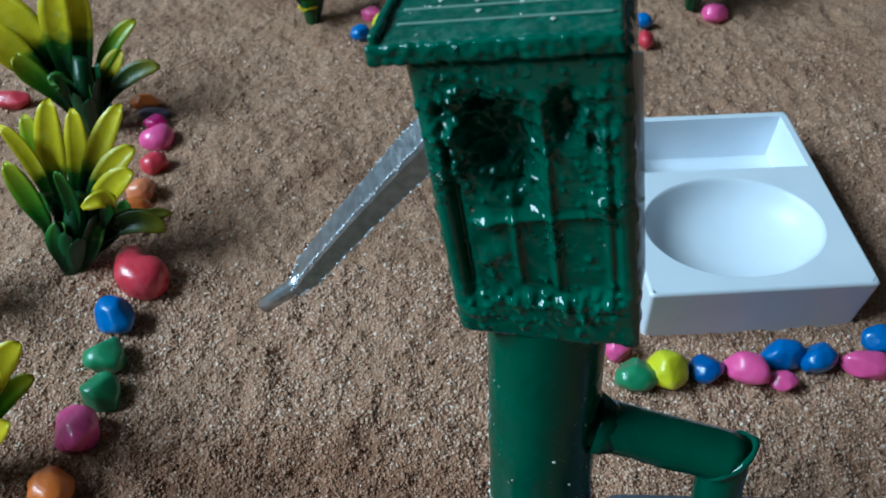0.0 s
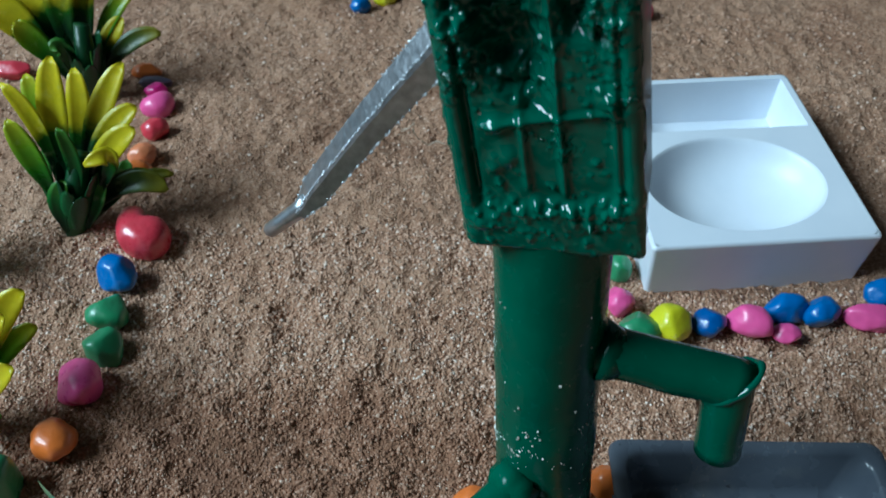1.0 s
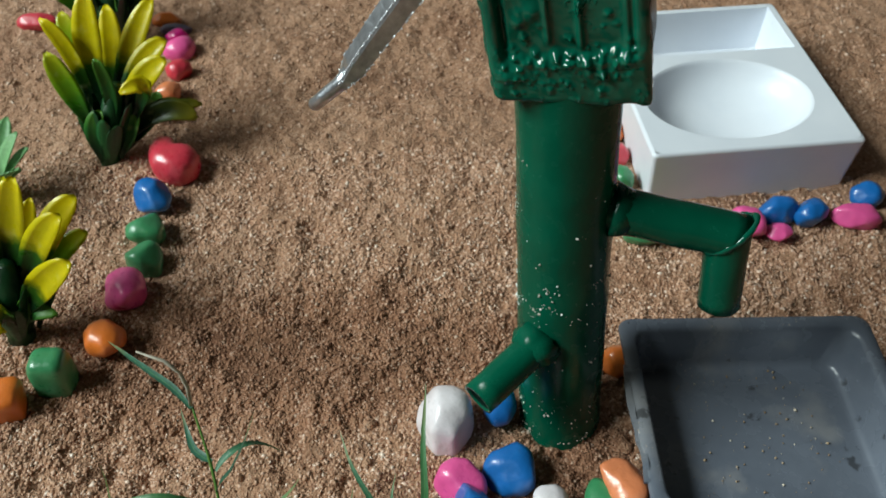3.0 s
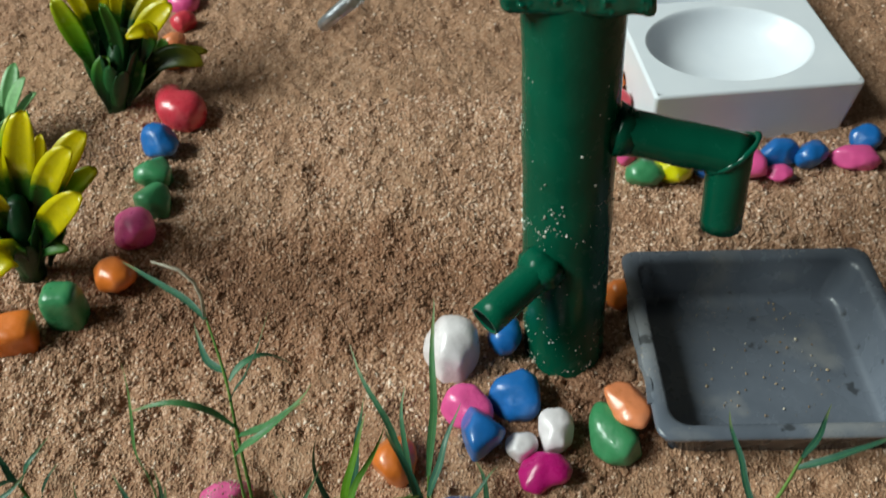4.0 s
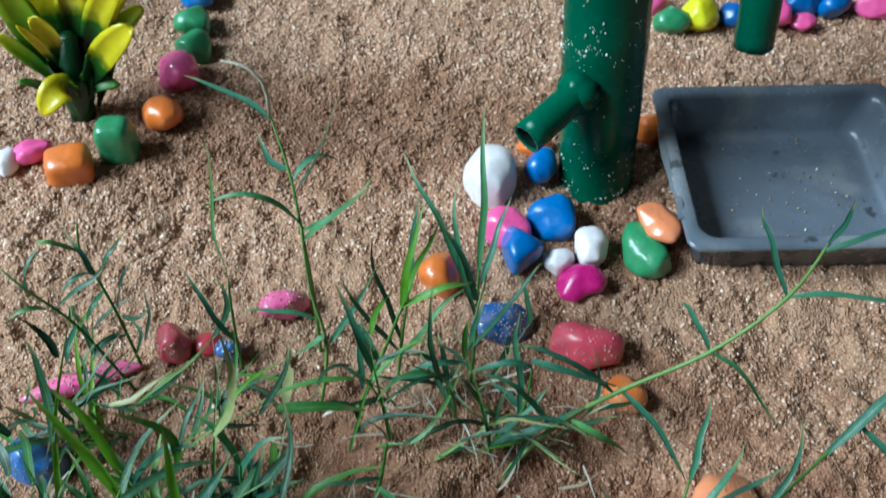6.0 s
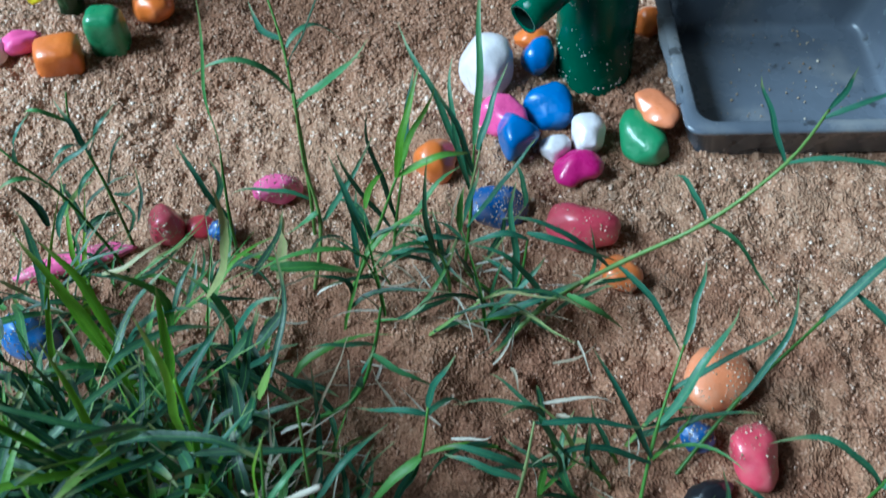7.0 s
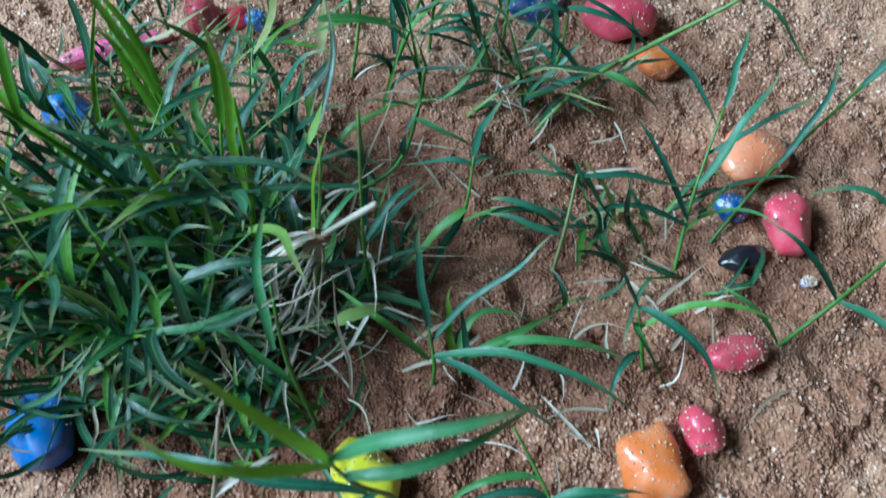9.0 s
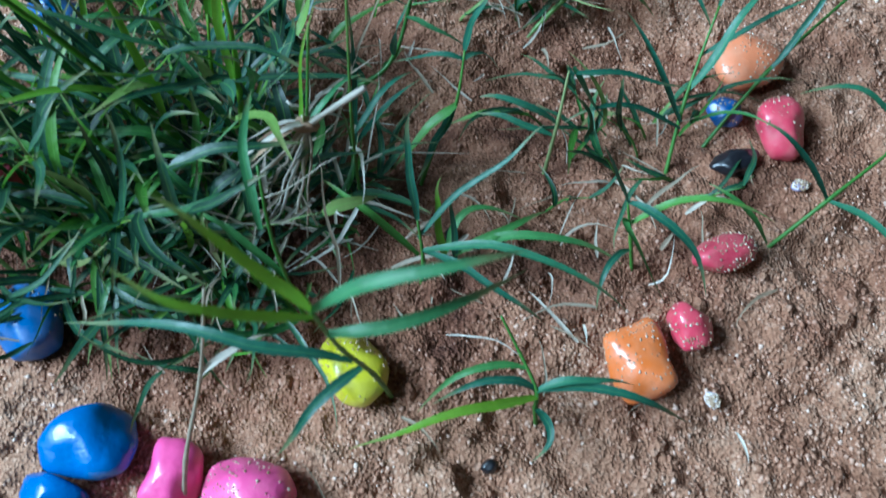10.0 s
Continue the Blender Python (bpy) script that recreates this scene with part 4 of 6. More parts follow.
STONES = [
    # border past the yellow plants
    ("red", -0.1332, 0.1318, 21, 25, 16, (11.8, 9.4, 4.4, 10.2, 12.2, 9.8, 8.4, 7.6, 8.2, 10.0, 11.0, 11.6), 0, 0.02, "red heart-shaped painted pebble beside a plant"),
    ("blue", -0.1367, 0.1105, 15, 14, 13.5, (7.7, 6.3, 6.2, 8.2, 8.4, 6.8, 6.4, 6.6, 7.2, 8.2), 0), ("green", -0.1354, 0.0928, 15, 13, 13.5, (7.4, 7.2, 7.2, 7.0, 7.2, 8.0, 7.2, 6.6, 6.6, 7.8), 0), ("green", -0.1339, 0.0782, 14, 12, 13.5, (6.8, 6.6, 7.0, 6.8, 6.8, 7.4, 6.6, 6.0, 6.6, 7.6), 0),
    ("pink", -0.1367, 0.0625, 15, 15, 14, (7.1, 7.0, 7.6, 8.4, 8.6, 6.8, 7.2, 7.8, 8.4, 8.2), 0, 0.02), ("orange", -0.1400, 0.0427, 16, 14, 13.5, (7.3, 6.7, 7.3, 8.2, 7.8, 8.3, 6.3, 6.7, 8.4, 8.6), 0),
    ("green", -0.1522, 0.0273, 12.6, 11, 19, "drum", 0, 0.04, "green barrel-shaped painted pebble standing in the sand"),
    ("orange", -0.1670, 0.0177, 15.3, 12.5, 12, "block", 12), ("pink", -0.1811, 0.0261, 9.5, 15, 9, "lobes", -60), ("white", -0.1890, 0.0222, 9, 12, 8),
    ("orange", -0.1415, 0.1650, 13, 11, 10, "round", 10), ("peach", -0.1425, 0.1775, 12.5, 11, 9.5, "round", 60), ("red", -0.1411, 0.1945, 12.4, 12, 10), ("pink", -0.1433, 0.2120, 18, 14, 12, "heart", 40),
    ("magenta", -0.1470, 0.2235, 11, 8, 9), ("orange", -0.1553, 0.2404, 14.7, 9, 8), ("red", -0.2181, 0.2408, 20.1, 10, 9), ("blue", -0.1712, 0.2347, 7, 8, 8), ("violet", -0.1499, 0.2325, 15.5, 8, 7),
    # far row
    ("blue", -0.0594, 0.2994, 11, 10, 9), ("yellow", -0.0474, 0.3091, 13.2, 14, 11), ("green", -0.0426, 0.3150, 14.2, 13, 12), ("pink", -0.0538, 0.3200, 13.4, 9, 8), ("red", -0.0367, 0.3260, 13.5, 9, 8),
    ("blue", 0.0886, 0.3141, 10, 9, 9), ("red", 0.0869, 0.2965, 9, 12, 9), ("pink", 0.1279, 0.3217, 14.4, 11, 10),
    # round the wash basin
    ("pink", 0.0445, 0.0990, 11, 12, 11), ("green", 0.0465, 0.1155, 10, 13, 11), ("red", 0.0475, 0.1310, 10, 11, 10), ("orange", 0.0480, 0.1450, 10, 11, 10),
    ("green", 0.0490, 0.0855, 14.5, 13, 12, "egg", 10), ("yellow", 0.0605, 0.0875, 16.5, 15, 14, "egg", 200), ("deep blue", 0.0744, 0.0890, 12.8, 11, 10), ("pink", 0.0889, 0.0895, 16.7, 13, 13, "egg", -30),
    ("pink", 0.1008, 0.0850, 10.7, 8, 7), ("blue", 0.1033, 0.0955, 15, 11, 11, "flat", 0), ("blue", 0.1152, 0.0935, 13.5, 11, 11, "flat", 20), ("pink", 0.1325, 0.0915, 19, 11, 9, "flat", -8), ("blue", 0.1400, 0.1020, 13, 11, 10),
    # behind and round the foot of the pump
    ("orange", 0.0300, 0.0271, 12, 12, 12), ("orange", -0.0103, 0.0215, 12, 9, 8),
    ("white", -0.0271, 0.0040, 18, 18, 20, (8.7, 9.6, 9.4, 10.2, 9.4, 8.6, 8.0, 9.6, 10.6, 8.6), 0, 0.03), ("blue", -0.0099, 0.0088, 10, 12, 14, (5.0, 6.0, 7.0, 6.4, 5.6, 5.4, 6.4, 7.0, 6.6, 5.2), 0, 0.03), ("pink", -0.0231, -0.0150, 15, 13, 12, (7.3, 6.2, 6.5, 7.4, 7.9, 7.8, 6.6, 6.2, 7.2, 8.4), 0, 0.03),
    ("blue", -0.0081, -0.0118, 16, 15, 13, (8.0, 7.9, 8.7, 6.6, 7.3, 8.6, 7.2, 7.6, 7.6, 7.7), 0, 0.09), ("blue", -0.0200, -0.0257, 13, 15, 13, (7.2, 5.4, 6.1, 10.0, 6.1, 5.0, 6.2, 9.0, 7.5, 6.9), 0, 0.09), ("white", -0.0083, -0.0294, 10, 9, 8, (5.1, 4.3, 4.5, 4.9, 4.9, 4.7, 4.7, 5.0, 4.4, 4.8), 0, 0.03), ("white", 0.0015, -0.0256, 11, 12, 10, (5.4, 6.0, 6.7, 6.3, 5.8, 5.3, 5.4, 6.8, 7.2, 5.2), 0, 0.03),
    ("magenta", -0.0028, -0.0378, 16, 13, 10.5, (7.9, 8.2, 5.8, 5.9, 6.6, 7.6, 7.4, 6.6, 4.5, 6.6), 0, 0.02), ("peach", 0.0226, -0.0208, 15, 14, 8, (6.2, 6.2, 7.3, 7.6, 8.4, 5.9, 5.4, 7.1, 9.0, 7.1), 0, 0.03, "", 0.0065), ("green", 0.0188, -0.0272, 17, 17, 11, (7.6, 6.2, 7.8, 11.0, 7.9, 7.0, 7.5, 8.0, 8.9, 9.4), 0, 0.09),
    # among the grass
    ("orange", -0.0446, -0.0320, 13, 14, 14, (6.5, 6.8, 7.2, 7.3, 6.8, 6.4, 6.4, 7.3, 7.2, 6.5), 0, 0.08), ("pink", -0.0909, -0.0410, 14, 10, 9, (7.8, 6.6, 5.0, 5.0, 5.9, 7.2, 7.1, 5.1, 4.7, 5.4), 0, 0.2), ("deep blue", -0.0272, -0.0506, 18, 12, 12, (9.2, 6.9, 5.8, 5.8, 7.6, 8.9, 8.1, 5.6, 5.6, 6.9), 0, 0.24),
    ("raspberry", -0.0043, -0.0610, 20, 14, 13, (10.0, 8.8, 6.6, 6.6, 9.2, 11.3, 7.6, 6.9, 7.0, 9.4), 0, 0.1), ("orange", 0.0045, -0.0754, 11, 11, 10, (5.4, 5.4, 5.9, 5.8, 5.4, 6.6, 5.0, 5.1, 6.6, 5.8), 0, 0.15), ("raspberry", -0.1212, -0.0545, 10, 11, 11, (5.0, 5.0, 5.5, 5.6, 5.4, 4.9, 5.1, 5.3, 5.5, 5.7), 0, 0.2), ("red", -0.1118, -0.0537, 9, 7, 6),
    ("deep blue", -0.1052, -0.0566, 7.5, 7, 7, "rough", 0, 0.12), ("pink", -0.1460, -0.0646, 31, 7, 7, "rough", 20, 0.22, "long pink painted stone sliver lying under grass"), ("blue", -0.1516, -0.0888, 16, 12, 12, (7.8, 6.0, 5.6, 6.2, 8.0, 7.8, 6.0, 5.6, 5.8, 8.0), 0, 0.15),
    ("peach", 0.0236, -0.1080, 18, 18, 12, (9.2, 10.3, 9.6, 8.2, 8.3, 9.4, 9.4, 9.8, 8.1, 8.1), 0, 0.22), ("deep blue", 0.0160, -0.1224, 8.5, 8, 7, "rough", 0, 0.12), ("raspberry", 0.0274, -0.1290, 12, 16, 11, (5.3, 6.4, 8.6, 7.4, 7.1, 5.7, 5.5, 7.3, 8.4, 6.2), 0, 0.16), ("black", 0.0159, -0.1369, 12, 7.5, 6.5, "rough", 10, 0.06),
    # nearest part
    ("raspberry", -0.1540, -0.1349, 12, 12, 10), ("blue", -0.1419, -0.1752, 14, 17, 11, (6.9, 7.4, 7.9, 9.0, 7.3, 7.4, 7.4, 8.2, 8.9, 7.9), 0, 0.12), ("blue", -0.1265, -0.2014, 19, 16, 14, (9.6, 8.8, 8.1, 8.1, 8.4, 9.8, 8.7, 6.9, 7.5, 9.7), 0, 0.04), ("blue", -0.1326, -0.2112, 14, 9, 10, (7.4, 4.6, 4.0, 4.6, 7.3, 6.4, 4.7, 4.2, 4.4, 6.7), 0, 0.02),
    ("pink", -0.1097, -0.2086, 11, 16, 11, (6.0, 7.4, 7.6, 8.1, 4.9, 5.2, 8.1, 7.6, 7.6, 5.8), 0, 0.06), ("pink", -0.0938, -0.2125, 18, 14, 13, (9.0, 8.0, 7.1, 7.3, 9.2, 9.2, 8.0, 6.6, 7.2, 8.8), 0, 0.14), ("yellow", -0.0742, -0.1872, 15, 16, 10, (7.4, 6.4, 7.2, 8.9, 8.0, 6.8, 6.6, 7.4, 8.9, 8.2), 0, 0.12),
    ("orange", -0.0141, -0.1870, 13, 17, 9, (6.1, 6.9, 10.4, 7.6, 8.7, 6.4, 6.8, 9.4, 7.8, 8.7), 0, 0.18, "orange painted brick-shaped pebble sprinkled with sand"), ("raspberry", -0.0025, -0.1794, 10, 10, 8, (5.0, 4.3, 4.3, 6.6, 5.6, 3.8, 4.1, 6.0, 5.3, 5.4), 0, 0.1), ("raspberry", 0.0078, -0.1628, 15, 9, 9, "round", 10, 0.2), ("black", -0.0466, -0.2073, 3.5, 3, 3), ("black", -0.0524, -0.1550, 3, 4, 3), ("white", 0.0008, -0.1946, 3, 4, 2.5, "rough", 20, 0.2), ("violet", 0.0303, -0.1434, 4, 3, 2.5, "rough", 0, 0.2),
]
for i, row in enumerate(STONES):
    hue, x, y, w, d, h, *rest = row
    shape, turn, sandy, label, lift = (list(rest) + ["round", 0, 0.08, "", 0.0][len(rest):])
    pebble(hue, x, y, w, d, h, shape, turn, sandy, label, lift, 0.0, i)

# ---- plastic plants ----


def V(*p):
    return Vector(p) * 0.001


def bezier(p0, p1, p2, s):
    return p0 * (1 - s) ** 2 + p1 * 2 * s * (1 - s) + p2 * s * s


def moulded_leaf(base, tip, bow, width, thick=0.0006, up=Vector((0, 0, 1)), n=12):
    """A spoon-shaped leaf of moulded plastic with thickness and a hollow midrib; UV y runs along it."""
    bm = bmesh.new()
    uv = bm.loops.layers.uv.new("along")
    mid = (base + tip) / 2 + bow
    rows = []
    for i in range(n + 1):
        s = i / n
        c = bezier(base, mid, tip, s)
        t = (bezier(base, mid, tip, min(1, s + 0.02)) - bezier(base, mid, tip, max(0, s - 0.02))).normalized()
        side = t.cross(up)
        side = side.normalized() if side.length > 1e-6 else Vector((1, 0, 0))
        nor = side.cross(t)
        q = min(1, s / 0.62)
        half = width * 0.5 * ((0.24 + 0.76 * q * q * (3 - 2 * q)) if s < 0.62 else math.sqrt(max(0.006, 1 - ((s - 0.62) / 0.385) ** 2)))
        row = []
        for a in (-1, -0.55, 0, 0.55, 1):
            row.append((c + side * half * a + nor * (half * 0.34 * abs(a) ** 1.5), s))
        rows.append(row)
    tops = [[bm.verts.new(p) for p, s in r] for r in rows]
    lows = []
    for r in rows:
        lows.append([bm.verts.new(p - Vector((0, 0, thick))) for p, s in r])

    def face(vs, ss):
        f = bm.faces.new(vs)
        for lp, s in zip(f.loops, ss):
            lp[uv].uv = (0.5, s)

    for i in range(n):
        s0, s1 = i / n, (i + 1) / n
        for k in range(4):
            face((tops[i][k], tops[i][k + 1], tops[i + 1][k + 1], tops[i + 1][k]), (s0, s0, s1, s1))
            face((lows[i][k + 1], lows[i][k], lows[i + 1][k], lows[i + 1][k + 1]), (s0, s0, s1, s1))
        for k, o in ((0, 1), (4, -1)):
            q = (tops[i][k], tops[i + 1][k], lows[i + 1][k], lows[i][k])
            face(q if o > 0 else q[::-1], (s0, s1, s1, s0))
    face([v for v in tops[n]] + lows[n][::-1], [1] * 10)
    bmesh.ops.recalc_face_normals(bm, faces=bm.faces)
    return bm


def plastic_plant(x, y, size, seed, lean=(0.1, 0.28), yellow=True, label="", leaves=22, plain=None):
    rng = random.Random(seed)
    plant = new("plastic_plant")
    tagged(plant, label or "plastic plant with yellow-tipped glossy green leaves in sand", "artificial plant", "plastic plants")
    axis = Vector((lean[0], lean[1], 1)).normalized()
    bm = bmesh.new()
    tube(bm, [Vector((0, 0, -0.006)), axis * size * 0.15, axis * size * 0.34], [0.0030 * size / 0.05, 0.0026 * size / 0.05, 0.0016 * size / 0.05], 12)
    part("stem", bm, PLASTIC_GREEN, plant)
    for k in range(6):
        o = Vector((math.cos(k * 1.05 + seed), math.sin(k * 1.05 + seed), 0))
        part("leaf", moulded_leaf(o * size * 0.06 - axis * size * 0.06, axis * size * rng.uniform(0.42, 0.58) + o * size * rng.uniform(0.14, 0.22), -axis * size * 0.01, size * 0.17, up=-o * 0.9 + axis * 0.3), DEEP_GREEN if yellow or not plain else plain, plant)
    for k in range(leaves):
        tier = k / leaves
        az = k * 2.4 + rng.uniform(-0.3, 0.3)
        inner = tier > 0.45
        if inner and yellow:
            out, rise, width = rng.uniform(0.12, 0.40), rng.uniform(0.82, 1.12), rng.uniform(0.20, 0.26)
        elif tier < 0.2:
            out, rise, width = rng.uniform(0.26, 0.42), rng.uniform(0.30, 0.56), rng.uniform(0.20, 0.26)
        else:
            out, rise, width = rng.uniform(0.36, 0.56), rng.uniform(0.62, 0.92), rng.uniform(0.18, 0.25)
        o = Vector((math.cos(az), math.sin(az), 0))
        base = axis * size * (0.02 + 0.26 * tier) + o * 0.0015
        tip = axis * size * rise + o * size * out
        bow = -o * size * (0.13 if tier < 0.45 else 0.06) + axis * size * (0.06 if tier < 0.45 else 0.02)
        mat = PLASTIC if (yellow and (inner or rng.random() < 0.55)) else plain or PLASTIC_GREEN
        part("leaf", moulded_leaf(base, tip, bow, width * size, up=(-o * 0.9 + axis * 0.5) if inner else axis), mat, plant)
    plant.matrix_world = Matrix.Translation((x, y, gz(x, y)))
    return plant


def leafed_plant(x, y, top, leaves):
    """A moulded plant: a dark bundled stem up to top (mm from its foot), and spoon leaves as (start, bow, tip, width, colour), all in mm."""
    plant = new("plastic_plant")
    tagged(plant, "plastic plant with yellow-tipped glossy green leaves in sand", "artificial plant", "plastic plants")
    mats = {"y": PLASTIC, "o": PLASTIC_LIME, "g": PLASTIC_GREEN, "d": PLASTIC_OLIVE}
    bm = bmesh.new()
    tube(bm, [V(0, 0, -6), V(*top) * 0.5, V(*top)], [0.0042, 0.0046, 0.0030], 14)
    lumpy(bm, 0.0012, 0.004, x * 90)
    part("stem", bm, DEEP_GREEN, plant)
    for k in range(9):
        o = Vector((math.cos(k * 0.7 + 0.3), math.sin(k * 0.7 + 0.3), 0))
        reach = 0.62 + 0.3 * ((k * 5) % 7) / 7
        part("leaf", moulded_leaf(o * 0.0025 - V(0, 0, 3), V(*top) * reach + o * 0.0085, V(*top) * 0.02 + o * 0.001, 0.0075, up=-o * 0.9 + Vector((0, 0, 0.3))), DEEP_GREEN, plant)
    for start, bow, tip, width, colour in leaves:
        a, b, c = V(*start), V(*bow), V(*tip)
        root = a * 0.35 if a.length > 0.012 else a
        part("leaf", moulded_leaf(root, c, b - (root + c) / 2, width * 0.00105, 0.0007, Vector((0.15 * (c.x - a.x) * 20, -0.75, 0.65)), 14), mats[colour], plant)
    plant.matrix_world = Matrix.Translation((x, y, gz(x, y)))
    return plant


leafed_plant(-0.1705, 0.0465, (6, 3, 33), [
    ((3, 4, 21), (8, 10, 44), (15, 14, 60), 10.0, "y"),
    ((4, 8, 20), (10, 16, 34), (13, 21, 45), 5.8, "y"),
    ((-1, 10, 24), (-2, 19, 35), (4, 27, 49), 6.7, "o"),
    ((7, 7, 18), (16, 16, 39), (28, 20, 46), 8.9, "y"),
    ((9, 4, 25), (16, 6, 43), (28, 7, 50), 8.7, "y"),
    ((8, 6, 14), (16, 15, 29), (28, 18, 32), 6.6, "o"),
    ((8, 0, 20), (15, -3, 30), (31, -4, 41), 9.1, "y"),
    ((5, -1, 4), (7, -2, 21), (20, -5, 18), 5.3, "g"),
    ((6, -4, 10), (7, -8, 31), (-4, -16, 16), 9.3, "y"),
    ((5, 3, 27), (4, 1, 38), (-3, 0, 42), 6.4, "y"),
    ((-1, 5, 21), (-1, 10, 40), (-6, 17, 63), 15.5, "y"),
    ((0, 3, 19), (-4, 4, 37), (-11, 7, 52), 11.0, "o"),
    ((2, 1, 24), (1, -2, 34), (-6, -3, 42), 2.8, "y"),
    ((0, 0, 10), (-6, 0, 27), (-16, 1, 36), 5.0, "o"),
    ((-2, -1, 10), (-5, -3, 19), (-13, -5, 21), 2.5, "g"),
    ((7, 2, 3), (10, 5, 11), (17, 9, 22), 4.6, "g"),
    ((1, -1, 2), (6, -2, 12), (10, -1, 22), 5.0, "g")])
leafed_plant(-0.1600, 0.1360, (10, 6, 33), [
    ((1, 8, 20), (-1, 17, 42), (2, 26, 61), 10.5, "y"),
    ((5, 10, 17), (9, 23, 36), (6, 32, 52), 8.7, "y"),
    ((8, 10, 18), (12, 22, 40), (25, 31, 55), 8.6, "y"),
    ((-4, 12, 22), (-7, 24, 39), (-12, 31, 50), 8.3, "o"),
    ((1, 6, 20), (-1, 14, 44), (-15, 18, 55), 6.2, "y"),
    ((-1, 0, 9), (-6, 5, 32), (-13, 9, 46), 8.6, "o"),
    ((5, 2, 16), (13, 2, 33), (6, 4, 46), 5.6, "g"),
    ((9, 8, 18), (15, 18, 37), (29, 22, 42), 8.6, "y"),
    ((12, 7, 23), (18, 9, 36), (31, 10, 41), 8.9, "y"),
    ((18, 3, 21), (34, 5, 44), (15, -4, 36), 6.4, "y"),
    ((15, 3, 12), (26, 8, 29), (39, 3, 18), 8.4, "d"),
    ((17, 6, 13), (25, 11, 22), (40, 11, 19), 4.3, "d"),
    ((-1, -3, 2), (-3, -2, 16), (4, 0, 25), 7.7, "g"),
    ((6, -1, 2), (9, -1, 11), (17, 3, 23), 7.2, "g"),
    ((12, 2, 3), (23, 9, 17), (23, 13, 24), 7.2, "g"),
    ((-6, 3, 5), (-8, 8, 14), (-8, 15, 27), 4.9, "g")])
leafed_plant(-0.1760, 0.2200, (4, 6, 36), [
    ((-9, 8, 22), (-10, 18, 46), (-4, 26, 65), 13.1, "y"),
    ((1, 9, 21), (1, 21, 44), (1, 30, 63), 13.6, "y"),
    ((-14, 10, 24), (-16, 19, 44), (-37, 24, 54), 18.2, "y"),
    ((-17, 8, 25), (-24, 13, 42), (-38, 12, 44), 14.3, "y"),
    ((-10, 3, 17), (-17, 5, 34), (-24, 3, 38), 10.3, "o"),
    ((-4, 1, 15), (-3, 2, 35), (-8, -4, 30), 7.5, "g"),
    ((5, 10, 20), (7, 19, 34), (25, 24, 44), 7.1, "o"),
    ((9, 6, 16), (18, 11, 30), (35, 11, 29), 7.5, "d"),
    ((4, 8, 17), (10, 14, 26), (18, 17, 33), 8.2, "y"),
    ((-1, 0, 7), (1, 3, 23), (6, 2, 26), 9.2, "g")])
plastic_plant(-0.1990, 0.1140, 0.031, 3, (0.22, 0.1), False, "small plastic plant with plain pale green leaves", 13, PALE_PLASTIC)
plastic_plant(-0.0860, 0.3180, 0.046, 14, (0.0, 0.2))
plastic_plant(0.1171, 0.3290, 0.046, 15, (0.0, 0.2), False, "plastic plant with plain dark green leaves")

# ---- grass ----


def blade(bm, p0, p1, p2, width, n=9, fold=0.22, taper=0.75):
    """A grass blade along a bow from p0 by p1 to p2: folded along its midrib, turning a little as it goes and tapering to a point. UV: across and along."""
    uv = bm.loops.layers.uv.get("along") or bm.loops.layers.uv.new("along")
    rows = []
    turn = 1.5 * noise.noise(p0 * 900 + p2 * 700)
    wave = 0.05 * (p2 - p0).length
    for i in range(n + 1):
        s = i / n
        c = bezier(p0, p1, p2, s)
        t = bezier(p0, p1, p2, min(1, s + 0.03)) - bezier(p0, p1, p2, max(0, s - 0.03))
        side = t.cross(Vector((0, 0, 1)))
        if side.length < 1e-7:
            side = Vector((1, 0, 0))
        side.normalize()
        nor = side.cross(t).normalized()
        c = c + (side * noise.noise(p2 * 500 + Vector((s * 2.2, 0, 0))) + nor * noise.noise(p2 * 500 + Vector((0, s * 2.2, 5)))) * wave * min(1, s * 3)
        a = turn * s
        side, nor = side * math.cos(a) + nor * math.sin(a), nor * math.cos(a) - side * math.sin(a)
        half = width * 0.5 * (min(1, 0.45 + s * 3) * (1 - s ** (1 / (1 - taper + 0.15))) + 0.03)
        rows.append([bm.verts.new(c - side * half + nor * half * fold), bm.verts.new(c), bm.verts.new(c + side * half + nor * half * fold)])
    for i, (a, b) in enumerate(zip(rows, rows[1:])):
        for k in (0, 1):
            f = bm.faces.new((a[k], a[k + 1], b[k + 1], b[k]))
            for loop, at in zip(f.loops, ((k * 0.5, i / n), (k * 0.5 + 0.5, i / n), (k * 0.5 + 0.5, (i + 1) / n), (k * 0.5, (i + 1) / n))):
                loop[uv].uv = at


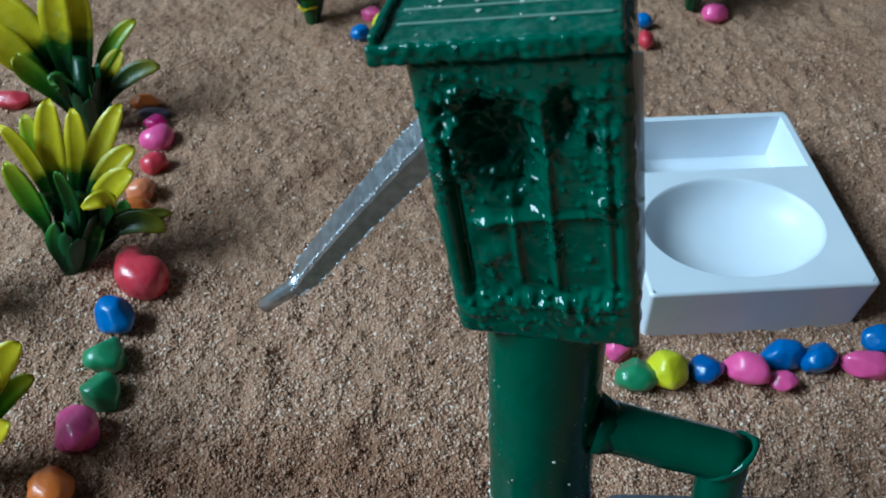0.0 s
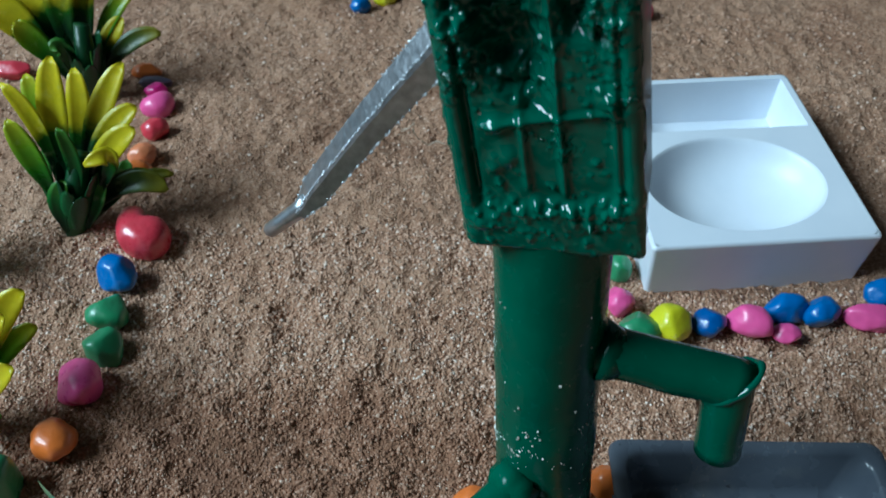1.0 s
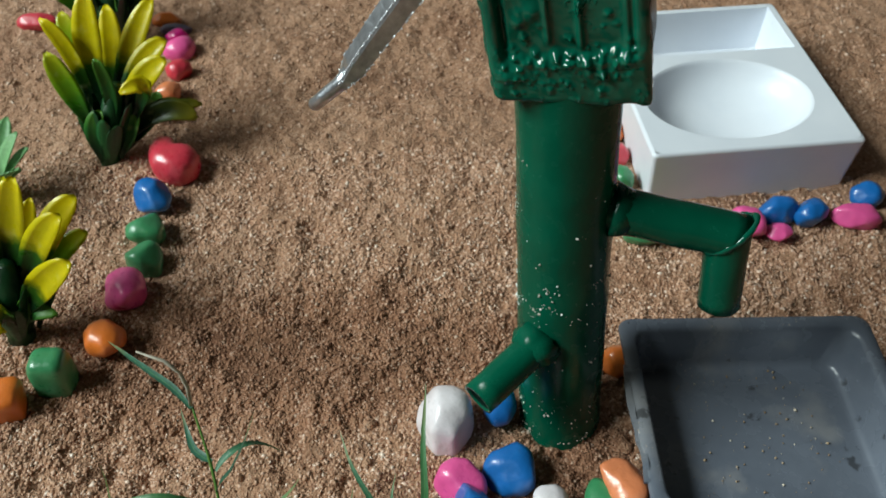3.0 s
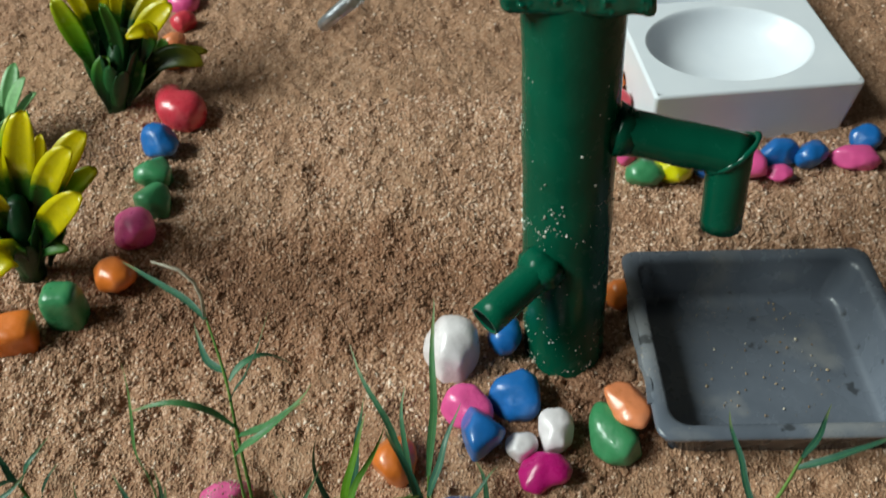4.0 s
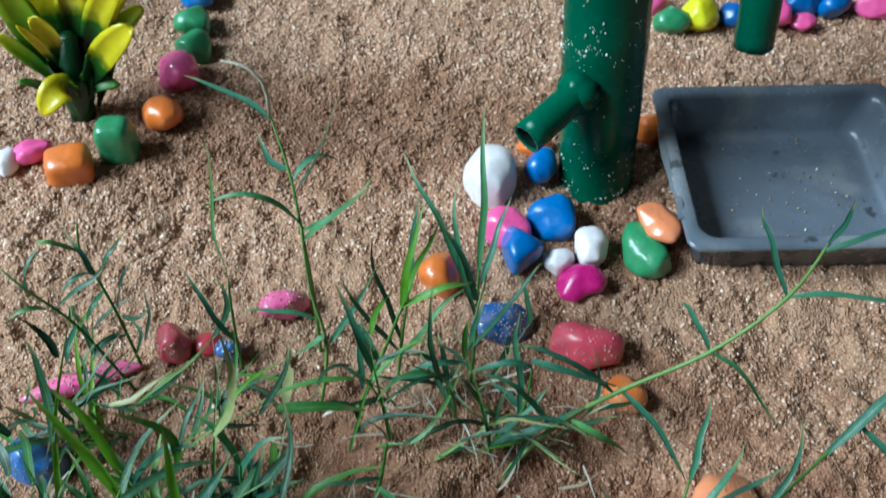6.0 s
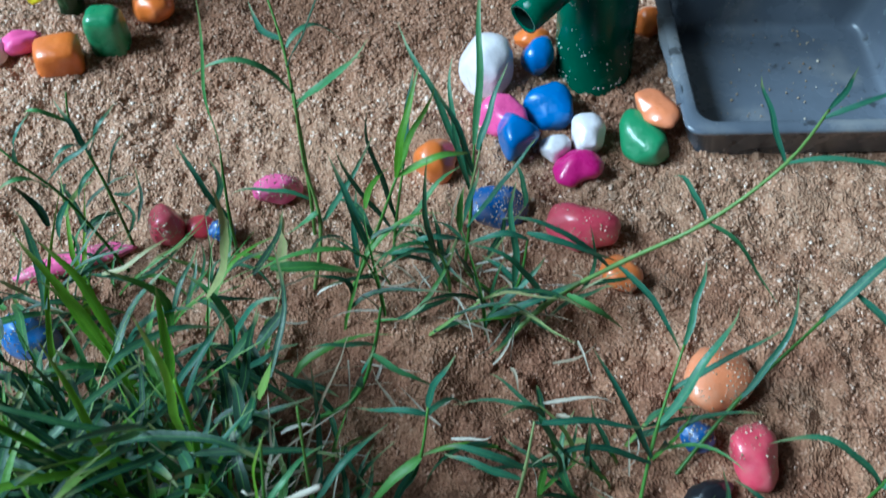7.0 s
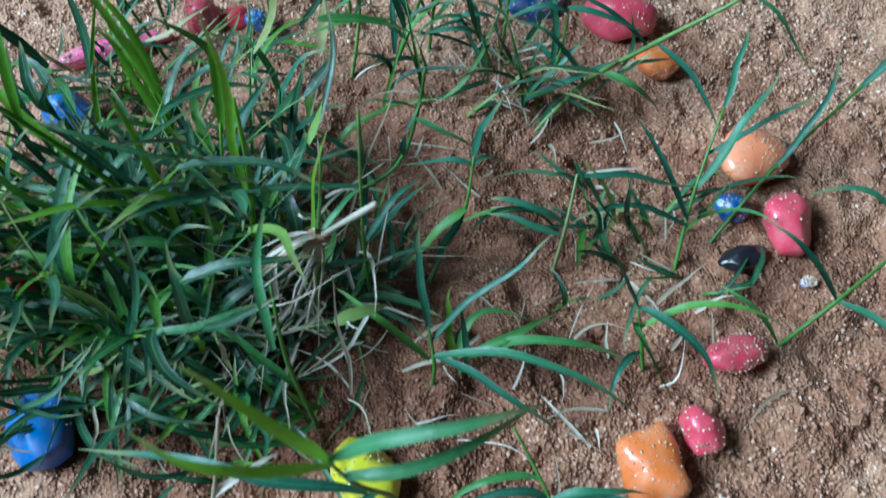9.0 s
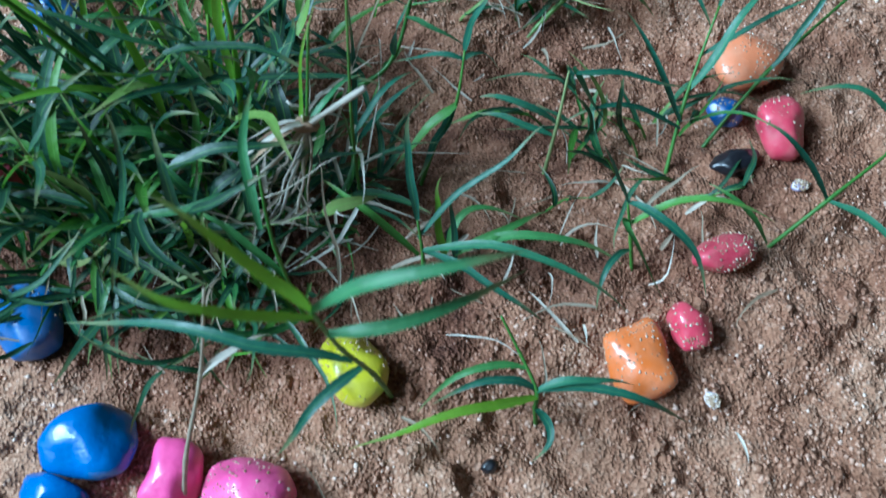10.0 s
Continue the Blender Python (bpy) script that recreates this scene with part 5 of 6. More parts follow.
def grass_stem(path, leaves, label, thick=0.55):
    """One rooted shoot: a jointed stalk through the points of path (mm), and leaves as (start, bow, tip, width), all in mm."""
    root = V(path[0][0], path[0][1], 0)
    root.z = gz(root.x, root.y) - 0.003
    plant = new("grass_shoot")
    tagged(plant, label, "grass", "grass shoots")
    pts = [root] + [V(*p) for p in path[1:]]
    fine = []
    for i in range(len(pts) - 1):
        a, b, c, d = pts[max(i - 1, 0)], pts[i], pts[i + 1], pts[min(i + 2, len(pts) - 1)]
        for k in range(5):
            s = k / 5
            fine.append(0.5 * (2 * b + (c - a) * s + (2 * a - 5 * b + 4 * c - d) * s * s + (3 * b - a - 3 * c + d) * s ** 3))
    fine.append(pts[-1])
    bm = bmesh.new()
    n = len(fine)
    tube(bm, [p - root for p in fine], [thick * 0.001 * (1 - 0.55 * i / n) * (1.25 if i % 5 == 0 and 0 < i < n - 1 else 1) for i in range(n)], 7)
    part("stalk", bm, DRY if "dry" in label.split()[:2] else YOUNG if "bright" in label.split()[:2] else STALK, plant)
    for start, bow, tip, width, *young in leaves:
        bm = bmesh.new()
        blade(bm, V(*start) - root, V(*bow) - root, V(*tip) - root, width * 0.00082, 12, 0.4)
        part("leaf", bm, DRY if "dry" in label.split()[:2] else YOUNG if young else LEAF, plant)
    plant.matrix_world = Matrix.Translation(root)
    return plant


tall = grass_stem([(-80, -56), (-79, -54, 22), (-80, -47, 44), (-82, -38, 56), (-86, -28, 66)],
           [((-86, -29, 66), (-98, -16, 68), (-112, -3, 58), 2.2), ((-80, -46, 45), (-88, -48, 66), (-104, -46, 54), 2.3), ((-80, -47, 44), (-70, -52, 52), (-60, -46, 63), 2.8), ((-81, -42, 51), (-76, -44, 64), (-66, -44, 88), 2.4),
            ((-81, -39, 55), (-75, -32, 62), (-67, -30, 47), 2.2), ((-82, -37, 56), (-88, -34, 52), (-92, -22, 56), 2.4), ((-80, -54, 14), (-92, -52, 20), (-102, -52, 14), 2.0)], "tall green grass shoot with arching leaves and a dry tip")
bm = bmesh.new()
base = tall.matrix_world.translation
tube(bm, [V(*p) - base for p in ((-86.1, -28.2, 66.0), (-85.8, -27.3, 72.0), (-86.5, -27.0, 77.0), (-89.5, -25.8, 80.0), (-92.8, -25.1, 81.0), (-96.1, -23.0, 80.0))], [0.0005, 0.0005, 0.0004, 0.0004, 0.0003, 0.0002], 6)
part("dry_tip", bm, DRY, tall, "thin pale dry curled tip")
grass_stem([(-101, -63), (-100, -62, 18), (-98, -60, 40)], [((-98, -60, 38), (-96, -60, 62), (-95, -56, 87), 1.8), ((-100, -62, 16), (-108, -58, 30), (-112, -50, 34), 2.0)], "single upright green grass shoot")
grass_stem([(-58, -66), (-56, -62, 14), (-53, -54, 30)], [((-54, -56, 28), (-51, -48, 44), (-49, -41, 50), 2.6), ((-56, -62, 14), (-64, -54, 34), (-62, -46, 40), 2.2), ((-57, -64, 8), (-46, -60, 24), (-38, -52, 24), 2.2), ((-57, -63, 10), (-66, -62, 26), (-70, -58, 38), 2.0)], "green grass shoot beside an orange pebble")
grass_stem([(-38, -70), (-36, -62, 16), (-35, -54, 34)], [((-35, -54, 34), (-33, -40, 52), (-32, -21, 62), 2.4), ((-36, -58, 26), (-46, -44, 48), (-54, -26, 50), 2.2), ((-37, -64, 12), (-24, -60, 34), (-18, -52, 34), 2.0), ((-36, -60, 22), (-42, -50, 44), (-40, -38, 50), 2.0)], "green grass shoot in front of a white pebble")
grass_stem([(-34, -98), (-18, -88, 10), (0, -82, 18), (20, -80, 32), (36, -75, 47), (48, -63, 52)],
           [((48, -63, 52), (54, -58, 54), (59, -50, 53), 1.8), ((36, -75, 47), (34, -60, 52), (36, -48, 50), 1.9), ((36, -75, 47), (52, -80, 58), (68, -84, 44), 2.2), ((46, -65, 51), (58, -66, 60), (72, -60, 58), 2.4), ((20, -80, 32), (16, -70, 40), (15, -64, 30), 1.9),
            ((20, -80, 32), (30, -86, 30), (38, -96, 18), 1.8), ((0, -82, 18), (10, -96, 20), (14, -104, 10), 2.2), ((-18, -88, 10), (-26, -80, 26), (-40, -78, 24), 2.4), ((-2, -82, 17), (-16, -76, 32), (-30, -74, 28), 2.4)], "long creeping grass runner reaching over the sand", 0.75)
grass_stem([(8, -132), (24, -118, 12), (44, -104, 24), (66, -88, 34)], [((44, -104, 24), (62, -92, 40), (78, -84, 44), 3.0), ((24, -118, 12), (36, -112, 26), (36, -100, 34), 2.0), ((52, -99, 28), (58, -112, 30), (66, -124, 18), 2.4)], "creeping grass runner rising beside pink pebbles")
grass_stem([(-1, -140), (3, -126, 12), (10, -110, 26)], [((10, -110, 26), (14, -102, 34), (16, -94, 36), 2.0), ((4, -124, 14), (16, -116, 34), (22, -104, 32), 2.8), ((2, -130, 9), (-8, -118, 26), (-10, -108, 22), 2.4), ((2, -131, 8), (-16, -128, 20), (-26, -132, 12), 2.0), ((6, -118, 18), (20, -114, 26), (34, -108, 28), 1.8)], "green grass shoot beside an orange pebble")
grass_stem([(-36, -199), (-37, -197, 5), (-37, -195, 10), (-40, -189, 14), (-44, -183, 20)], [((-37, -196, 9), (-56, -203, 20), (-75, -205, 8), 2.8, 1), ((-37, -195, 10), (-46, -191, 19), (-58, -196, 7), 2.2), ((-39, -191, 12), (-52, -189, 16), (-61, -197, 4), 2.0), ((-37, -195, 10), (-27, -194, 19), (-17, -194, 9), 2.4), ((-37, -195, 10), (-22, -196, 20), (-6, -201, 4), 2.6), ((-37, -197, 5), (-32, -205, 13), (-38, -207, 3), 2.2)], "low spreading grass shoot with blue-green leaves")
grass_stem([(-60, -168), (-59, -165, 9), (-60, -160, 18)], [((-60, -160, 18), (-62, -152, 30), (-61, -146, 36), 2.2), ((-59, -164, 12), (-38, -168, 26), (-16, -178, 10), 2.6), ((-59, -164, 12), (-44, -176, 20), (-34, -180, 8), 2.2), ((-60, -162, 14), (-46, -154, 30), (-34, -148, 34), 1.8), ((-60, -164, 10), (-72, -158, 24), (-80, -150, 20), 2.2)], "green grass shoot with long arching leaves")
grass_stem([(-12, -166), (-14, -162, 10), (-16, -158, 20)], [((-16, -158, 20), (-20, -156, 30), (-23, -154, 35), 1.6), ((-16, -158, 20), (-6, -164, 26), (2, -174, 6), 2.4), ((-15, -160, 14), (0, -158, 28), (14, -164, 20), 2.2), ((-14, -163, 8), (-22, -168, 16), (-22, -176, 6), 2.0), ((-15, -160, 15), (-21, -160, 24), (-6, -176, 4), 2.0)], "green grass shoot lying over the sand")
grass_stem([(18, -160), (30, -154, 12), (48, -142, 18), (66, -128, 24)], [((30, -154, 12), (22, -146, 24), (14, -142, 26), 2.2), ((30, -154, 12), (40, -164, 18), (48, -172, 10), 2.2), ((48, -142, 18), (40, -132, 30), (24, -134, 24), 2.2), ((48, -142, 18), (60, -150, 26), (76, -152, 18), 3.0), ((18, -160, 4), (10, -154, 16), (4, -150, 14), 1.8)], "green grass runner over a red pebble")
grass_stem([(-66, -192), (-68, -198, 30), (-71, -204, 58), (-73, -206, 76)], [((-73, -206, 76), (-76, -206, 88), (-89, -201, 96), 2.3, 1), ((-73, -206, 76), (-62, -208, 92), (-46, -203, 85), 2.6), ((-72, -205, 66), (-60, -208, 76), (-44, -193, 60), 2.4), ((-73, -206, 74), (-84, -212, 86), (-94, -206, 90), 2.0, 1), ((-70, -203, 50), (-92, -202, 66), (-118, -192, 42), 2.4), ((-69, -200, 40), (-78, -208, 44), (-84, -212, 30), 2.4)], "tall green grass shoot with broad leaves")
grass_stem([(-108, -215), (-104, -208, 14), (-98, -198, 32), (-94, -190, 50)], [((-98, -198, 32), (-90, -194, 40), (-86, -190, 30), 2.0)], "dry stalk of grass beside pink pebbles")


grass_stem([(-104, -142), (-112, -140, 24), (-127, -136, 48), (-142, -133, 68)], [((-127, -136, 48), (-140, -128, 62), (-150, -120, 60), 2.6, 1), ((-112, -140, 26), (-116, -128, 46), (-126, -118, 52), 2.4, 1), ((-118, -138, 34), (-128, -146, 48), (-140, -150, 46), 2.4, 1), ((-142, -133, 66), (-147, -131, 74), (-154, -126, 76), 2.8, 1), ((-134, -135, 56), (-134, -126, 72), (-137, -118, 76), 2.4, 1), ((-107, -141, 12), (-98, -132, 30), (-94, -122, 32), 2.4)], "bright thick green grass shoot leaning over a clump", 0.9)
grass_stem([(-112, -120), (-116, -114, 26), (-119, -110, 38)], [((-118, -111, 37), (-122, -108, 56), (-128, -101, 66), 2.4, 1), ((-115, -116, 24), (-120, -108, 42), (-129, -99, 47), 2.2, 1), ((-113, -119, 14), (-100, -112, 34), (-92, -102, 34), 2.2)], "bright young grass shoot with lime leaves")
grass_stem([(-86, -150), (-82, -147, 30), (-78, -144, 60)], [((-84, -149, 20), (-82, -147, 42), (-77, -145, 68), 2.2, 1), ((-82, -147, 32), (-76, -140, 40), (-70, -134, 34), 1.8), ((-84, -148, 18), (-92, -142, 34), (-98, -132, 32), 1.8)], "thin upright green grass shoot", 0.5)
grass_stem([(-84, -176), (-87, -172, 30), (-88, -164, 46)], [((-87, -176, 44), (-90, -164, 60), (-89, -149, 50), 2.2), ((-86, -174, 20), (-96, -168, 34), (-106, -160, 26), 2.0)], "blue-green grass shoot before dry straw")
grass_stem([(-73, -146), (-73, -144, 28), (-71, -141, 66)], [((-73, -144, 26), (-66, -138, 36), (-60, -130, 30), 1.8)], "thin upright green grass shoot", 0.45)
grass_stem([(-34, -90), (-31, -87, 6), (-25, -84, 14), (-23, -79, 26)], [((-31, -87, 7), (-24, -87, 16), (-18, -79, 18), 2.6), ((-35, -89, 4), (-21, -92, 18), (-6, -83, 14), 2.8), ((-23, -77, 26), (-15, -84, 32), (0, -81, 18), 2.6), ((-23, -79, 26), (-33, -80, 34), (-40, -77, 18), 2.4), ((-25, -84, 14), (-30, -82, 18), (-34, -73, 12), 2.2), ((-13, -88, 14), (-7, -94, 18), (2, -93, 4), 2.4), ((-26, -85, 12), (-27, -76, 30), (-26, -70, 38), 2.2)], "branching grass shoot with long leaves reaching over the sand", 0.6)
grass_stem([(-45, -74), (-42, -72, 10), (-39, -70, 20), (-34, -63, 44)], [((-39, -70, 20), (-36, -71, 30), (-35, -65, 38), 2.6), ((-36, -65, 36), (-40, -59, 48), (-45, -51, 52), 2.2), ((-35, -64, 43), (-32, -59, 52), (-27, -48, 56), 2.2), ((-42, -72, 10), (-52, -80, 26), (-64, -72, 10), 2.4), ((-39, -71, 16), (-49, -78, 30), (-58, -71, 10), 2.4)], "jointed grass shoot between painted pebbles", 0.6)
grass_stem([(-70, -75), (-64, -71, 10), (-55, -66, 36)], [((-55, -66, 36), (-45, -69, 46), (-36, -61, 40), 2.6), ((-55, -66, 36), (-53, -64, 52), (-49, -52, 60), 2.6, 1), ((-55, -66, 36), (-49, -62, 50), (-45, -51, 52), 2.0), ((-64, -70, 12), (-66, -68, 28), (-73, -56, 34), 2.6), ((-67, -72, 6), (-67, -67, 18), (-66, -59, 26), 2.2), ((-62, -69, 14), (-65, -66, 22), (-69, -61, 22), 2.2)], "forked grass shoot with a bright young blade", 0.7)
grass_stem([(-80, -76), (-76, -65, 16), (-78, -60, 36), (-78, -56, 56)], [((-78, -57, 52), (-70, -57, 62), (-61, -49, 60), 2.6), ((-76, -64, 16), (-70, -65, 24), (-61, -51, 36), 2.2), ((-76, -63, 20), (-80, -67, 20), (-87, -64, 10), 2.4)], "tall grass shoot beside a pink pebble", 0.6)
grass_stem([(-101, -140), (-96, -134, 35), (-95, -131, 58)], [((-97, -135, 32), (-95, -131, 58), (-96, -129, 80), 2.6, 1), ((-99, -138, 18), (-106, -132, 34), (-112, -126, 36), 2.0), ((-98, -136, 26), (-90, -132, 38), (-84, -126, 36), 2.0)], "bright upright grass shoot in a clump", 0.8)
grass_stem([(-91, -113), (-72, -114, 6), (-65, -111, 12), (-61, -105, 22), (-59, -101, 32)], [((-61, -105, 22), (-69, -112, 36), (-76, -109, 30), 2.2), ((-65, -111, 12), (-66, -116, 24), (-60, -112, 34), 2.2), ((-62, -106, 20), (-55, -116, 28), (-46, -114, 15), 2.2), ((-72, -114, 6), (-78, -112, 20), (-88, -108, 22), 2.4)], "pale creeping grass stem rising from damp sand", 0.7)
grass_stem([(-60, -140), (-55, -135, 12), (-51, -132, 20), (-49, -125, 30)], [((-51, -132, 20), (-57, -137, 20), (-67, -141, 6), 3.0), ((-51, -132, 20), (-55, -136, 15), (-60, -142, 4), 2.6), ((-49, -125, 30), (-48, -123, 37), (-43, -121, 46), 2.2), ((-49, -126, 28), (-56, -126, 32), (-66, -120, 20), 2.0), ((-49, -126, 28), (-46, -120, 26), (-40, -118, 15), 2.0)], "green grass shoot with broad drooping leaves")
grass_stem([(-76, -135), (-75, -134, 4), (-74, -133, 8)], [((-74, -133, 7), (-67, -133, 22), (-58, -124, 20), 2.8), ((-75, -134, 4), (-72, -126, 18), (-74, -116, 36), 1.8)], "small blue-green grass shoot on damp sand")
grass_stem([(-54, -166), (-53, -164, 4), (-52, -163, 8)], [((-52, -163, 8), (-42, -161, 15), (-31, -154, 10), 2.6), ((-52, -163, 8), (-34, -158, 18), (-15, -166, 6), 2.8), ((-54, -164, 6), (-57, -158, 18), (-55, -156, 28), 2.0, 1), ((-52, -164, 6), (-52, -160, 16), (-53, -157, 22), 1.8), ((-54, -162, 6), (-50, -150, 16), (-37, -155, 9), 2.2)], "low grass shoot with long spreading leaves")
grass_stem([(-30, -138), (-28, -134, 15), (-26, -127, 25)], [((-28, -134, 15), (-40, -131, 25), (-46, -130, 20), 2.4), ((-29, -135, 12), (-40, -133, 17), (-46, -128, 12), 2.2), ((-25, -126, 25), (-21, -131, 20), (-13, -131, 8), 2.2), ((-26, -127, 24), (-12, -128, 24), (2, -126, 16), 2.0)], "small grass shoot on open sand")

grass_stem([(-130, -60), (-132, -55, 18), (-134, -52, 32), (-136, -50, 42), (-135, -47, 50)], [((-134, -52, 32), (-133, -54, 44), (-140, -45, 46), 2.0), ((-134, -51, 34), (-135, -60, 48), (-142, -59, 34), 2.0), ((-134, -52, 32), (-128, -56, 46), (-125, -45, 44), 2.0), ((-132, -53, 22), (-127, -56, 38), (-125, -48, 36), 1.8), ((-132, -53, 18), (-124, -63, 26), (-122, -56, 26), 2.0), ((-134, -52, 28), (-137, -60, 30), (-140, -58, 18), 2.0), ((-136, -50, 42), (-142, -52, 52), (-146, -50, 46), 1.8)], "thin branching grass shoot standing over pale sand", 0.5)
grass_stem([(-130, -67), (-141, -60, 24), (-150, -57, 36), (-156, -53, 40)], [((-141, -60, 24), (-139, -72, 30), (-143, -70, 16), 2.0), ((-145, -59, 28), (-145, -65, 44), (-154, -65, 34), 2.2), ((-146, -58, 28), (-132, -64, 46), (-128, -53, 42), 2.0), ((-150, -57, 36), (-147, -60, 48), (-143, -51, 48), 2.0)], "leaning thin grass shoot beside pink stones", 0.5)
grass_stem([(-119, -110), (-120, -104, 24), (-124, -98, 46)], [((-120, -104, 26), (-122, -98, 48), (-130, -97, 56), 2.8, 1), ((-119, -108, 10), (-124, -106, 42), (-129, -102, 50), 2.6, 1), ((-120, -105, 20), (-110, -100, 38), (-100, -100, 34), 2.6), ((-120, -106, 18), (-128, -112, 30), (-138, -112, 26), 2.4)], "bright lime grass shoot with upright blades", 0.6)
grass_stem([(-106, -133), (-105, -126, 20), (-104, -117, 34)], [((-104, -118, 32), (-103, -112, 46), (-105, -104, 50), 2.6, 1), ((-105, -124, 22), (-98, -116, 36), (-93, -104, 36), 2.4), ((-105, -126, 18), (-112, -124, 32), (-120, -120, 30), 2.4)], "bright slender grass shoot in a clump", 0.6)
grass_stem([(-94, -112), (-94, -107, 14), (-93, -103, 28)], [((-94, -105, 16), (-92, -103, 38), (-80, -102, 40), 2.8), ((-93, -106, 14), (-84, -110, 28), (-78, -106, 26), 2.8), ((-93, -103, 26), (-96, -98, 38), (-102, -95, 40), 2.2)], "blue-green grass shoot with arching leaves")


def shoots(seed, count, centre, spread_xy, height, leaf, width, lean=(0.0, 0.0), low=0.2, per=(3, 6)):
    """A tuft that nobody could count: bent stalks from a patch of ground with leaves off them at all angles. Returns the meshes of stalks, leaves and fresh blades."""
    rng = random.Random(seed)
    stalks, leaves, fresh = bmesh.new(), bmesh.new(), bmesh.new()
    for _ in range(count):
        a, r = rng.uniform(0, 2 * math.pi), rng.random() ** 0.55
        x, y = centre[0] + spread_xy[0] * r * math.cos(a), centre[1] + spread_xy[1] * r * math.sin(a)
        p0 = Vector((x, y, gz(x, y) - 0.001))
        ln = rng.uniform(*height)
        az = rng.uniform(0, 2 * math.pi)
        o = Vector((math.cos(az) + lean[0], math.sin(az) + lean[1], rng.uniform(low, 1.5)))
        o.normalize()
        p2 = p0 + o * ln
        p1 = p0 + Vector((o.x * 0.3, o.y * 0.3, o.z * 0.75)) * ln + Vector((rng.gauss(0, 1), rng.gauss(0, 1), 0)) * ln * 0.1
        p2.z, p1.z = max(p2.z, 0.003), max(p1.z, 0.003)
        young = ln > 0.034 and rng.random() < 0.4
        blade(fresh if young else stalks, p0, p1, p2, 0.0022 if young else 0.00125, 7, 0.6 if young else 0.9, 0.3)
        for k in range(rng.randint(*per)):
            s = rng.uniform(0.08, 1.0)
            b = bezier(p0, p1, p2, s)
            t = (bezier(p0, p1, p2, min(1, s + 0.05)) - bezier(p0, p1, p2, s - 0.05)).normalized()
            side = Vector((rng.gauss(0, 1), rng.gauss(0, 1), rng.gauss(0, 0.5)))
            side = (side - t * side.dot(t)).normalized()
            d = (t * rng.uniform(0.2, 1.0) + side * rng.uniform(0.4, 1.0)).normalized()
            n = rng.uniform(*leaf)
            tip = b + d * n + Vector((0, 0, -n * rng.uniform(-0.1, 0.3)))
            bow = b + (t * 0.6 + d * 0.6) * n * 0.45 + Vector((rng.gauss(0, 1), rng.gauss(0, 1), 0)) * n * 0.06
            tip.z, bow.z = max(tip.z, 0.003), max(bow.z, 0.0035)
            blade(leaves, b, bow, tip, rng.uniform(*width) * 0.001, 8, rng.uniform(0.15, 0.5))
    return stalks, leaves, fresh


def tuft(name, label, *args, **more):
    stalks, leaves, fresh = shoots(*args, **more)
    whole = tagged(part(name, leaves, BLADE), label, "grass", kind="stuff")
    part("stalks", stalks, STALK, whole)
    if len(fresh.verts):
        part("fresh_blades", fresh, YOUNG, whole, "bright lime young blades")
    return whole


tuft("grass_clump", "dense clump of fresh green grass blades", 1, 66, (-0.128, -0.134), (0.046, 0.030), (0.022, 0.064), (0.012, 0.036), (1.5, 3.0), lean=(0.1, 0.48), low=0.6, per=(2, 4))
tuft("grass_clump", "low dark green grass leaves at a clump's foot", 2, 50, (-0.118, -0.140), (0.038, 0.022), (0.010, 0.026), (0.012, 0.028), (1.2, 2.4), low=0.1, per=(2, 5))
tuft("grass_clump", "thick dark green grass stand in a clump", 16, 52, (-0.130, -0.142), (0.040, 0.022), (0.026, 0.060), (0.012, 0.032), (1.5, 2.9), lean=(0.0, 0.55), low=0.9, per=(2, 4))
tuft("grass_tuft", "loose tuft of green grass among pebbles", 3, 15, (-0.044, -0.080), (0.034, 0.014), (0.014, 0.040), (0.012, 0.030), (1.0, 1.9), lean=(0.4, 0.2), low=0.4, per=(2, 4))
tuft("grass_tuft", "sparse tuft of green grass", 4, 14, (-0.135, -0.080), (0.036, 0.016), (0.018, 0.042), (0.010, 0.022), (1.0, 1.8), lean=(-0.1, 0.5), low=0.5)
tuft("grass_tuft", "sparse low grass on bare sand", 5, 12, (-0.012, -0.136), (0.030, 0.018), (0.008, 0.022), (0.010, 0.024), (1.0, 1.9), low=0.1, per=(2, 4))
tuft("grass_tuft", "thin fringe of grass at the clump's foot", 6, 26, (-0.116, -0.168), (0.036, 0.014), (0.010, 0.030), (0.012, 0.028), (1.0, 2.2), lean=(0.0, -0.25), low=0.25, per=(2, 4))
tuft("grass_tuft", "dark grass leaves hanging over a blue pebble", 17, 12, (-0.140, -0.158), (0.016, 0.010), (0.018, 0.034), (0.014, 0.028), (1.2, 2.2), lean=(0.1, -0.6), low=0.7, per=(2, 4))
tuft("grass_tuft", "few thin grass blades by the clump", 9, 9, (-0.072, -0.135), (0.016, 0.022), (0.012, 0.028), (0.012, 0.026), (1.0, 1.9), low=0.15, per=(2, 3))


